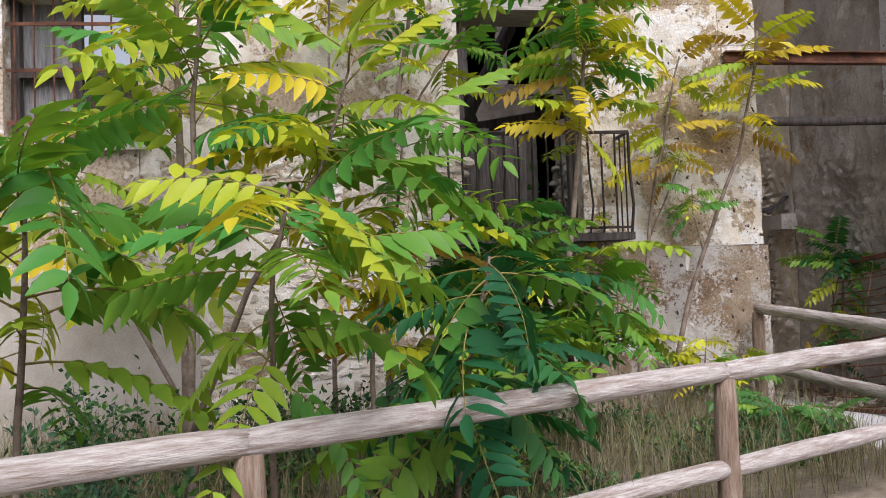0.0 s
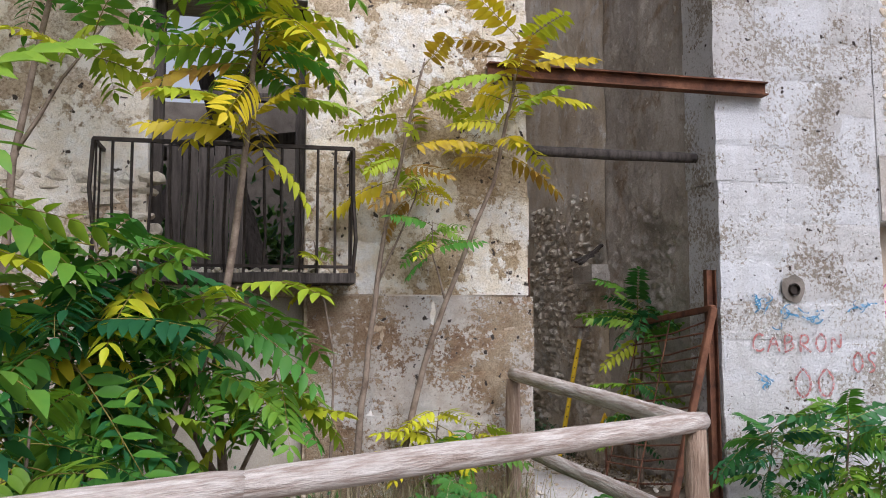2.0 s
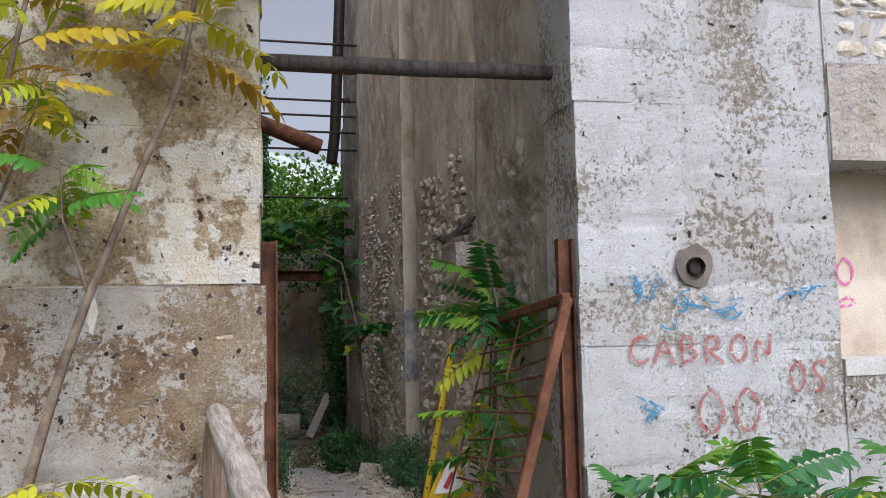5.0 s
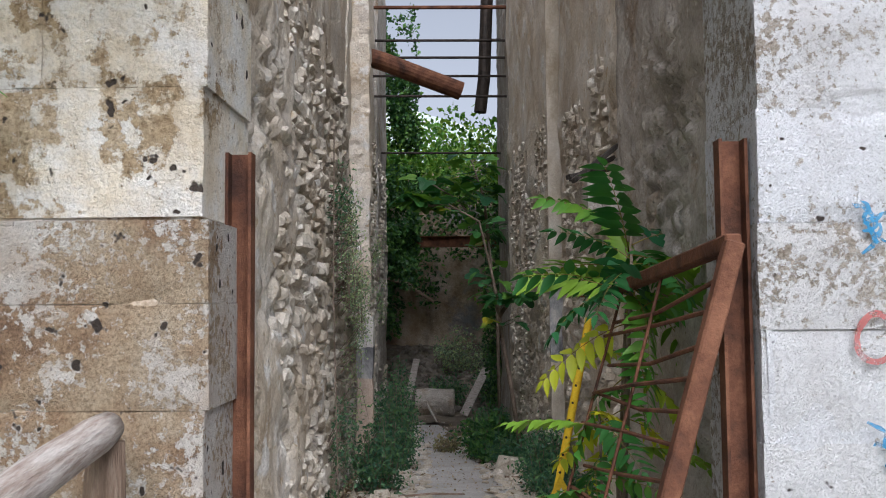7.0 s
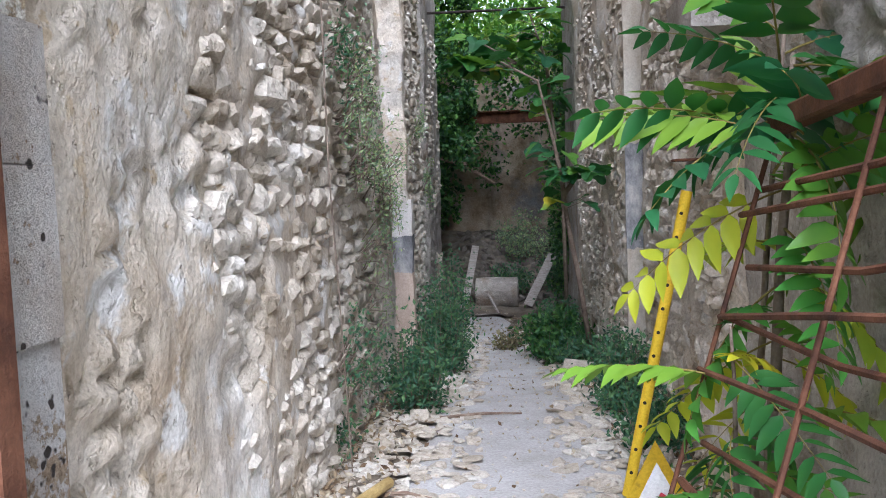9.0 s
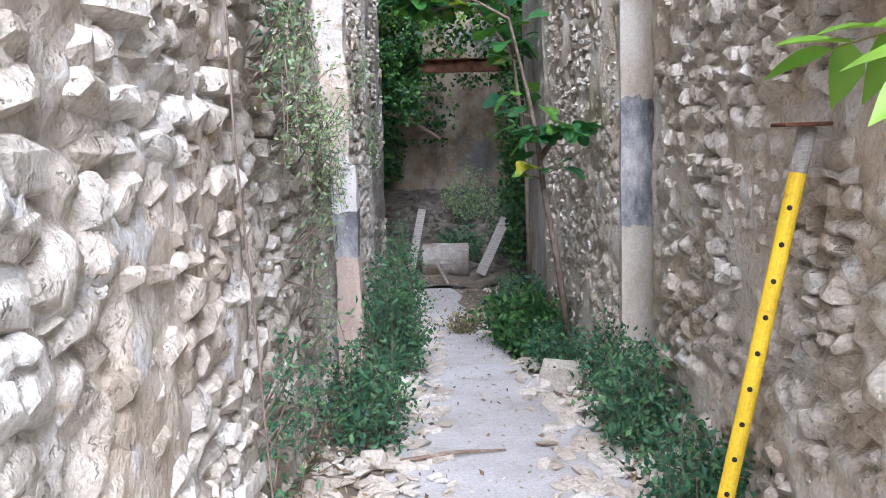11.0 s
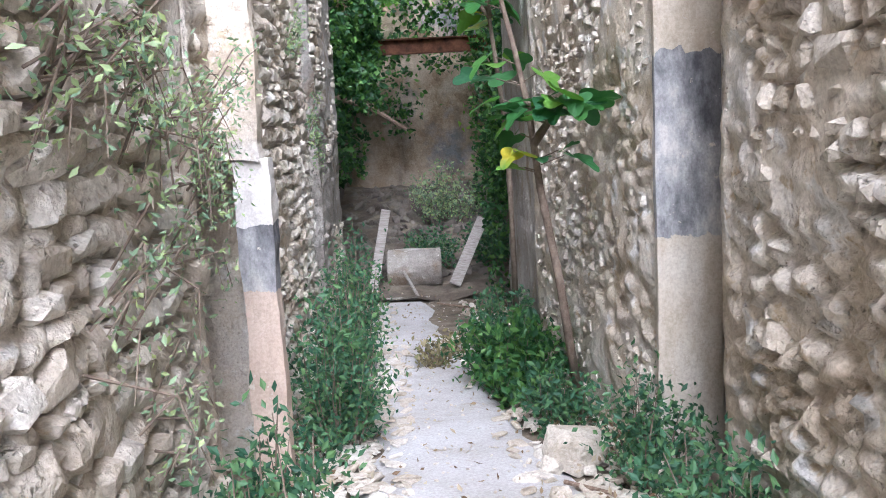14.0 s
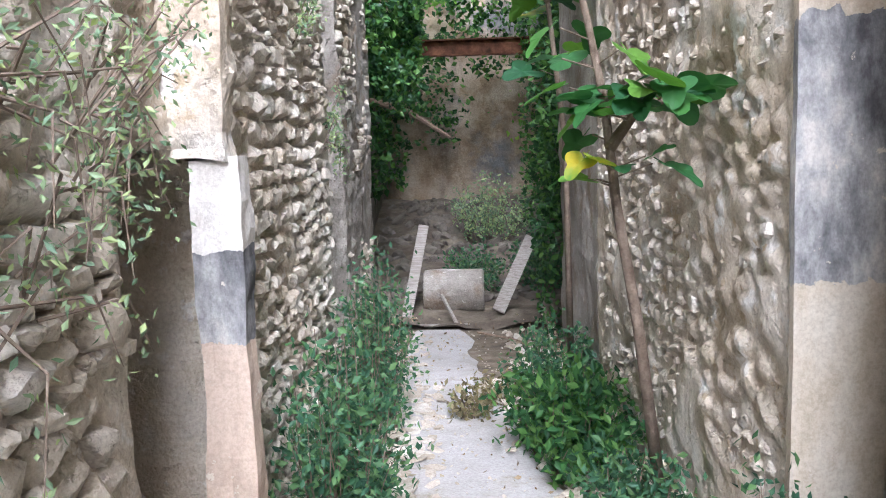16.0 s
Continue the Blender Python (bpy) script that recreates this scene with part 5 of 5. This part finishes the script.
fig_tree("fig_sapling", [[(5.1, 17.7, -0.7), (5.08, 17.7, 1.2), (4.95, 17.6, 2.3), (4.5, 17.5, 2.9), (4.0, 17.4, 3.2)], [(4.95, 17.6, 2.3), (4.9, 17.5, 2.9), (4.7, 17.4, 3.5)], [(4.5, 17.5, 2.9), (4.1, 17.4, 2.8), (3.7, 17.4, 2.9)]], "fig tree arching over the path with broad green leaves", 4, 0.19, 34)


# ivy and far trees
def mass(name, boxes, size, mat, label, seed, cat="foliage", thin=0.5):
    rs = np.random.RandomState(seed)
    pts = []
    for x0, x1, y0, y1, z0, z1, n in boxes:
        p = rs.uniform((x0, y0, z0), (x1, y1, z1), (n * 2, 3))
        keepers = [q for q in p if noise.noise(Vector(q) * 1.6) > (thin - 0.5)]
        pts += keepers[:n]
    return tagged(leaves_mesh(name, pts, size, mat, None, seed, 0.0, 0.7), label, cat, kind="stuff")


mass("ivy", [(2.9, 3.75, 20.4, 21.2, 1.6, 7.0, 7500), (2.6, 3.5, 23.5, 24.4, 2.4, 4.5, 1500), (5.0, 5.8, 19.7, 21.5, -0.9, 3.2, 2400), (5.0, 5.6, 23.0, 24.5, 0.0, 4.0, 1500)], 0.09, m_ivy, "dark ivy hanging over the broken wall ends", 1, "ivy", 0.45)
mass("ivy", [(2.0, 6.4, 24.6, 26.9, 2.4, 4.4, 3400), (2.5, 4.2, 26.2, 27.1, 1.2, 2.6, 700)], 0.11, m_ivy, "dark ivy tangle under the far beam", 2, "ivy", 0.45)
# leaves above the far beam, spread over the whole yard to dim it
mass("canopy", [(2.2, 6.0, 21.0, 27.0, 3.7, 5.2, 6500)], 0.13, m_bright, "bright leafy canopy arching over the far yard", 13, "foliage", 0.42)
mass("ivy", [(2.5, 3.0, 20.5, 27.0, 0.5, 5.0, 3000), (5.4, 5.8, 19.7, 27.0, 0.0, 5.0, 3000)], 0.13, m_ivy, "dark ivy grown over the yard walls", 3, "ivy", 0.42)


def far_tree(x, y, h, seed, mat, label):
    r = random.Random(seed)
    z = ground_z(y) - 0.2
    t = tagged(empty("tree", x, y, z), label, "tree", "trees beyond the alley")
    kpart("trunk", sweep(bmesh.new(), [Vector((x, y, z)), Vector((x + 0.1, y, z + h * 0.4)), Vector((x - 0.1, y, z + h * 0.8))], [0.16, 0.11, 0.04], 8), m_bark, t)
    pts = []
    tw = bmesh.new()
    for k in range(46):
        a, rr = r.uniform(0, math.tau), math.sqrt(r.random()) * h * 0.36
        c = Vector((x + rr * math.cos(a), y + rr * math.sin(a), z + h * r.uniform(0.25, 1.0)))
        b = Vector((x, y, min(c.z - 0.2, z + h * 0.75)))
        sweep(tw, [b, b.lerp(c, 0.5) + Vector((0, 0, 0.1)), c], [0.03, 0.02, 0.008], 4)
        for j in range(80):
            pts.append((c.x + r.gauss(0, 0.30), c.y + r.gauss(0, 0.30), c.z + r.gauss(0, 0.22)))
    kpart("limbs", tw, m_bark, t)
    leaves_mesh("crown", pts, 0.14, mat, t, seed, 0.0, 0.6)
    return t


for k, (x, y, h, mt) in enumerate(((2.6, 29.5, 5.2, m_bright), (5.4, 29.0, 5.0, m_bright), (4.2, 31.0, 4.6, m_bright), (1.0, 31, 6.0, m_ivy), (7.0, 31, 6.0, m_ivy), (3.2, 34.0, 5.0, m_bright))):
    far_tree(x, y, h, 80 + k, mt, "leafy green tree growing beyond the far wall")
for k, (x, y, h) in enumerate(((0.2, 11.0, 3.2), (1.6, 11.6, 3.0), (-2.5, 11, 3.4))):
    far_tree(x, y, h, 120 + k, m_ivy, "dark green tree growing inside the roofless room")

# hillside far off, the haze mixed into its pale colour
bm = bmesh.new()
prev = None
for i in range(41):
    x = -120 + 6 * i
    h = 24 + 10 * noise.noise(Vector((x * 0.02, 0, 1)))
    row = [bm.verts.new((x, 70 + 30 * j / 6, -1 + h * j / 6 + 2 * noise.noise(Vector((x * 0.06, j, 4))))) for j in range(7)]
    if prev:
        for j in range(6):
            bm.faces.new((prev[j], row[j], row[j + 1], prev[j + 1]))
    prev = row
m_hill = plain("haze_tinted_hill", [(0.3, (0.30, 0.36, 0.33)), (0.6, (0.50, 0.54, 0.50))], 0.25, bump=0.0, fine=1.2)
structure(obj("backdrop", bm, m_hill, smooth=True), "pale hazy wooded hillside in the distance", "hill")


# dry grass behind the fence
def grass(name, n, region, h, mat, label, seed):
    rs = np.random.RandomState(seed)
    vs, fs = [], []
    while len(fs) < n:
        x, y = rs.uniform(region[0], region[1]), rs.uniform(region[2], region[3])
        if y < 0.52 * x + 3.15 or (y > 7.1):
            continue
        z = ground_z(y) + 0.08
        a, hh, lean = rs.uniform(0, math.tau), h * rs.uniform(0.4, 1.2), rs.uniform(0.2, 1.1)
        dx, dy, w = math.cos(a), math.sin(a), 0.0028
        k = len(vs)
        vs += [(x - dy * w, y + dx * w, z - 0.08), (x + dy * w, y - dx * w, z - 0.08), (x + dx * lean * hh * 0.4 + dy * w * 0.8, y + dy * lean * hh * 0.4 - dx * w * 0.8, z + hh * 0.6),
               (x + dx * lean * hh * 0.4 - dy * w * 0.8, y + dy * lean * hh * 0.4 + dx * w * 0.8, z + hh * 0.6), (x + dx * lean * hh, y + dy * lean * hh, z + hh)]
        fs += [(k, k + 1, k + 2, k + 3), (k + 3, k + 2, k + 4)]
    me = bpy.data.meshes.new(name)
    me.from_pydata(vs, [], fs)
    me.materials.append(mat)
    return tagged(new(name, me), label, "grass", kind="stuff")


grass("grass", 26000, (-4.0, 3.6, 1.5, 7.1), 0.42, m_dry, "dry straw-coloured grass behind the log fence", 5)
# litter beside the path
rs = np.random.RandomState(9)
pts = []
for k in range(5200):
    y = rs.uniform(8, 21)
    xl, xr = left_x(y), right_x(y)
    s = rs.uniform(0, 1)
    u = rs.beta(0.35, 0.35)
    if 0.2 < u < 0.8 and s < 0.8:
        continue
    pts.append((xl + (xr - xl) * u, y, ground_z(y) + 0.035 + (0.03 if u < 0.2 or u > 0.8 else 0)))
tagged(leaves_mesh("leaf_litter", pts, 0.045, m_litter, None, 9, 0.0, 0.5), "dead leaves and twigs scattered along the path", "litter", kind="stuff")


# ---- stones and blocks ----
def stone_mesh(seed, ang=0.5):
    r = random.Random(seed)
    bm = bmesh.new()
    for k in range(30):
        d = Vector((r.gauss(0, 1), r.gauss(0, 1), r.gauss(0, 1))).normalized()
        e = 2.6 + 3.5 * (1 - ang)
        bm.verts.new(d * (0.5 * r.uniform(0.92, 1.06) / sum(abs(c) ** e for c in d) ** (1 / e)))
    hull = bmesh.ops.convex_hull(bm, input=bm.verts[:])
    bmesh.ops.delete(bm, geom=list({v for v in hull["geom_interior"] + hull["geom_unused"] if isinstance(v, bmesh.types.BMVert)}), context="VERTS")
    bm.normal_update()
    me = bpy.data.meshes.new("stone")
    bm.to_mesh(me)
    bm.free()
    me.materials.append(m_stone)
    return me


STONES = [stone_mesh(k, 0.22 + 0.3 * (k % 3) / 2) for k in range(14)]
RAW = [(np.array([v.co[:] for v in me.vertices]), [tuple(p.vertices) for p in me.polygons]) for me in STONES]


def joined(name, mats, parent, mat, label=""):
    vs, fs, k = [], [], 0
    for i, m in mats:
        V, P = RAW[i]
        M = np.array(m)
        vs.append(V @ M[:3, :3].T + M[:3, 3])
        fs += [tuple(a + k for a in p) for p in P]
        k += len(V)
    me = bpy.data.meshes.new(name)
    me.from_pydata(np.concatenate(vs).tolist(), [], fs)
    me.materials.append(mat)
    o = new(name, me)
    o.parent = parent
    o["kind"] = "stuff"
    if label:
        o["label"] = label
    return o


def course_stones(xf, side, y0, y1, z0, z1, r, size=1.0, keepf=None, proud=0.035, back=0.0, tilt=8):
    """Rough courses of stones bedded in an alley wall, their faces near the wall's face."""
    out = []
    z = z0
    while z < z1:
        h = r.uniform(0.06, 0.14) * size
        y = y0 + r.uniform(0, 0.1)
        while y < y1:
            w = h * r.uniform(0.95, 2.0)
            zz = z + 0.06 * noise.noise(Vector((y * 1.3, z, 7)))
            if y + w < y1 + 0.02 and (keepf is None or keepf(y, zz)):
                dpt = r.uniform(0.16, 0.22)
                x = xf(y) + side * (back + dpt * 0.5 - r.uniform(-0.2, 1.0) * proud)
                m = Matrix.Translation((x, y + w / 2, zz + h / 2)) @ Euler((radians(r.uniform(-tilt, tilt)), radians(r.uniform(-tilt, tilt)), radians(r.uniform(-tilt, tilt)))).to_matrix().to_4x4() @ Matrix.Diagonal((dpt, w * r.uniform(0.98, 1.12), h * r.uniform(0.98, 1.16), 1))
                out.append((r.randrange(14), m, y, zz))
            y += w
        z += h * 0.98
    return out


def lay(stones, parent, near, label):
    near_s = [s for s in stones if near(s[2], s[3])][:300]
    ids = {id(s) for s in near_s}
    for i, m, y, z in near_s:
        o = new("stone", STONES[i])
        o.parent = parent
        o.matrix_basis = m
    rest = [(s[0], s[1]) for s in stones if id(s) not in ids]
    if rest:
        joined("rubble_stones", rest, parent, m_stone, label)


r5 = random.Random(5)
def gap(y, z, f, seed):
    return noise.fractal(Vector((y * f, z * f, seed)), 1, 2, 3)


west = course_stones(left_x, -1, 8.6, 10.85, -0.5, 3.4, r5, 0.95, lambda y, z: y > 8.75 + 0.45 * gap(y, z, 1.8, 1) + (0.5 if z < 0.75 else 0) and y < 11.1 - 0.18 * z and (y > 9.5 or gap(y, z, 2.5, 5) > -0.1), 0.04, 0.026, 10)
west += course_stones(left_x, -1, 10.85, 13.26, -0.6, 3.4, r5, 1.05, lambda y, z: gap(y, z, 1.1, 3) > -0.4, 0.04, 0.06, 12)
west += course_stones(left_x, -1, 14.22, 17.05, -0.9, 3.6, r5, 0.9, lambda y, z: gap(y, z, 0.9, 4) > -0.45, 0.03, 0.01, 10)
west += course_stones(left_x, -1, 17.95, 20.3, -1.1, 3.6, r5, 0.95, lambda y, z: gap(y, z, 0.9, 8) > 0.05, 0.03, 0.02)
lay(west, wall_west, lambda y, z: 9.0 < y < 11.6 and 0.2 < z < 2.0, "rough limestone rubble")
east = course_stones(right_x, 1, 10.3, 12.6, -0.5, 3.0, r5, 0.9, lambda y, z: gap(y, z, 1.2, 2) > 0.0 - (0.3 if z > 1.0 else 0), 0.035, 0.022, 16)
east += course_stones(right_x, 1, 14.0, 14.7, -0.8, 3.4, r5, 0.7, lambda y, z: gap(y, z, 1.4, 6) > -0.1, 0.022, 0.02, 12)
east += course_stones(right_x, 1, 14.8, 16.95, -0.9, 3.4, r5, 0.75, lambda y, z: gap(y, z, 1.0, 9) > -0.45, 0.025, 0.02, 12)
lay(east, wall_east, lambda y, z: 10.2 < y < 12.9 and -0.1 < z < 1.9, "rough limestone rubble")


def face_stones(x0, x1, z0, z1, r, keepf, size=1.0):
    out = []
    z = z0
    while z < z1:
        h = r.uniform(0.06, 0.12) * size
        x = x0
        while x < x1:
            w = r.uniform(0.09, 0.24) * size
            if keepf(x, z):
                m = Matrix.Translation((x + w / 2, F + 0.035, z + h / 2)) @ Euler((0, radians(r.uniform(-6, 6)), 0)).to_matrix().to_4x4() @ Matrix.Diagonal((w * 0.95, 0.10, h * 0.9, 1))
                out.append((r.randrange(14), m))
            x += w
        z += h
    return out


joined("exposed_stones", face_stones(-1.6, 0.95, 0.2, 2.5, r5, lambda x, z: noise.noise(Vector((x * 0.9, 0, z * 0.9))) > -0.12), facade_left, m_stone, "exposed rubble where plaster fell")
joined("exposed_stones", face_stones(6.98, 9.5, 2.88, 4.2, r5, lambda x, z: True), facade_right, m_rubble, "exposed rubble above the recess")
m_cream = flaking("limewashed_cream", [(0.3, (0.34, 0.24, 0.14)), (0.45, (0.52, 0.40, 0.25)), (0.6, (0.68, 0.57, 0.41))], [(0.28, (0.70, 0.58, 0.40)), (0.45, (0.82, 0.74, 0.60)), (0.6, (0.88, 0.86, 0.81))], 1.7, 0.475, 0.55, 0.68, 1.1, 16.0)


def worn_block(x0, x1, y0, y1, z0, z1, r):
    """An ashlar block whose front is weathered back unevenly, most at its edges."""
    bm = bmesh.new()
    nx, nzz = max(3, round((x1 - x0) / 0.055)), max(3, round((z1 - z0) / 0.055))
    g = []
    for i in range(nx + 1):
        row = []
        for j in range(nzz + 1):
            x, z = x0 + (x1 - x0) * i / nx, z0 + (z1 - z0) * j / nzz
            p = Vector((x, y0, z))
            rim = i in (0, nx) or j in (0, nzz)
            d = 0.010 * abs(noise.fractal(p * 5, 1, 2, 3)) + (0.004 + 0.022 * max(0, noise.noise(p * 7)) if rim else 0)
            row.append(bm.verts.new((x, y0 + d, z)))
        g.append(row)
    for i in range(nx):
        for j in range(nzz):
            bm.faces.new((g[i][j], g[i + 1][j], g[i + 1][j + 1], g[i][j + 1]))
    rim = [g[i][0] for i in range(nx + 1)] + [g[nx][j] for j in range(1, nzz + 1)] + [g[i][nzz] for i in range(nx - 1, -1, -1)] + [g[0][j] for j in range(nzz - 1, 0, -1)]
    back = [bm.verts.new((v.co.x, y1, v.co.z)) for v in rim]
    for i in range(len(rim)):
        k = (i + 1) % len(rim)
        bm.faces.new((rim[k], rim[i], back[i], back[k]))
    bm.faces.new(back[::-1])
    bmesh.ops.recalc_face_normals(bm, faces=bm.faces)
    return bm


def blocks(parent, x0, x1, z0, z1, course, mat, jamb, seed, name="block", yoff=0.0):
    """Ashlar blocks in courses; those at the opening go through the wall's depth."""
    r = random.Random(seed)
    z, k = z0, 0
    while z < z1 - 0.05:
        h = min(course * r.uniform(0.92, 1.08), z1 - z)
        x = x0
        cuts = [x0]
        while x < x1 - 0.35:
            x += r.uniform(0.38, 0.75)
            if x < x1 - 0.22:
                cuts.append(x)
        cuts.append(x1)
        for i, (a, b) in enumerate(zip(cuts, cuts[1:])):
            end = (jamb == "right" and i == len(cuts) - 2) or (jamb == "left" and i == 0)
            y0 = F + yoff + r.uniform(-0.004, 0.004)
            a2 = a + (r.uniform(-0.008, 0.008) if end and jamb == "left" else 0.0008)
            b2 = b + (r.uniform(-0.008, 0.008) if end and jamb == "right" else -0.0008)
            part(name, worn_block(a2, b2, y0, FB - 0.004 if end else F + 0.08, z + 0.001, z + h - 0.001, r), mat, parent)
        z += h
        k += 1


blocks(facade_left, 2.12, LJ, -0.2, 1.63, 0.32, m_ashlar, "right", 1, yoff=-0.03)
blocks(facade_left, 2.104, LJ - 0.02, 1.64, 4.6, 0.36, m_cream, "right", 2, yoff=-0.004)
blocks(facade_right, RJ, 6.9, -0.2, 4.7, 0.31, m_white, "left", 3)

# loose rocks and pebbles
rk = random.Random(8)
for k, (x, y, s) in enumerate(((5.05, 13.95, 0.30), (5.33, 13.55, 0.20), (4.92, 13.85, 0.13), (5.2, 13.2, 0.14), (3.86, 12.0, 0.13), (4.44, 17.45, 0.24), (3.75, 11.2, 0.12), (5.3, 10.9, 0.16), (5.25, 11.6, 0.15), (4.9, 13.4, 0.10))):
    o = new("rock", STONES[(k * 3 + 2) % 12])
    o.matrix_world = pose(x, y, ground_z(y) + s * 0.33, 5 * k, 7, 40 * k) @ Matrix.Diagonal((s * 1.1, s, s * 0.8, 1))
    tagged(o, "pale limestone rock lying beside the path" if s > 0.15 else "small pale stone fallen from the wall", "rock", "fallen stones")
peb = []
for k in range(2600):
    y = rk.uniform(8.2, 20.5)
    u = rk.betavariate(0.45, 0.45)
    x = left_x(y) + 0.04 + (right_x(y) - left_x(y) - 0.08) * u
    s = rk.uniform(0.012, 0.06) * (0.3 if 0.28 < u < 0.72 else 1.2)
    peb.append((rk.randrange(14), Matrix.Translation((x, y, ground_z(y) + 0.025)) @ Euler((rk.random() * 0.6, rk.random() * 0.6, rk.random() * 6)).to_matrix().to_4x4() @ Matrix.Diagonal((s * 1.7, s * 1.2, s * 0.6, 1))))
for k in range(700):
    y = rk.uniform(9.5, 18.0)
    x = left_x(y) + rk.uniform(0.12, 0.75) if rk.random() < 0.6 else right_x(y) - rk.uniform(0.15, 0.75)
    s = rk.uniform(0.03, 0.10)
    peb.append((rk.randrange(14), Matrix.Translation((x, y, ground_z(y) + 0.03)) @ Euler((rk.gauss(0, 0.12), rk.gauss(0, 0.12), rk.random() * 6)).to_matrix().to_4x4() @ Matrix.Diagonal((s * 1.6, s, 0.022, 1))))
for k in range(160):
    x, y = rk.uniform(0.8, 2.3), rk.uniform(7.0, 7.3)
    s = rk.uniform(0.02, 0.06)
    peb.append((rk.randrange(14), Matrix.Translation((x, y, 1.765 + s * 0.25)) @ Euler((rk.random(), rk.random(), rk.random() * 6)).to_matrix().to_4x4() @ Matrix.Diagonal((s * 1.3, s, s * 0.7, 1))))
for k in range(260):
    x, y = rk.uniform(0.3, 2.8), rk.uniform(7.9, 9.6)
    s = rk.uniform(0.08, 0.3)
    peb.append((rk.randrange(14), Matrix.Translation((x, y, 1.5 + 0.5 * rk.random() * (y - 7.6) / 2)) @ Euler((rk.random(), rk.random(), rk.random() * 6)).to_matrix().to_4x4() @ Matrix.Diagonal((s * 1.3, s, s * 0.7, 1))))
slope = []
for k in range(500):
    x, y = rk.uniform(2.6, 5.6), rk.uniform(22.0, 26.8)
    s = rk.uniform(0.05, 0.2)
    slope.append((rk.randrange(14), Matrix.Translation((x, y, ground_z(y) + s * 0.2)) @ Euler((rk.random(), rk.random(), rk.random() * 6)).to_matrix().to_4x4() @ Matrix.Diagonal((s * 1.4, s, s * 0.7, 1))))
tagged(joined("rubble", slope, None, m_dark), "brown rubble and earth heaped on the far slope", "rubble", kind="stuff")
rub = joined("rubble", peb, None, m_stone)
tagged(rub, "scattered chips of limestone and broken rubble", "rubble", kind="stuff")
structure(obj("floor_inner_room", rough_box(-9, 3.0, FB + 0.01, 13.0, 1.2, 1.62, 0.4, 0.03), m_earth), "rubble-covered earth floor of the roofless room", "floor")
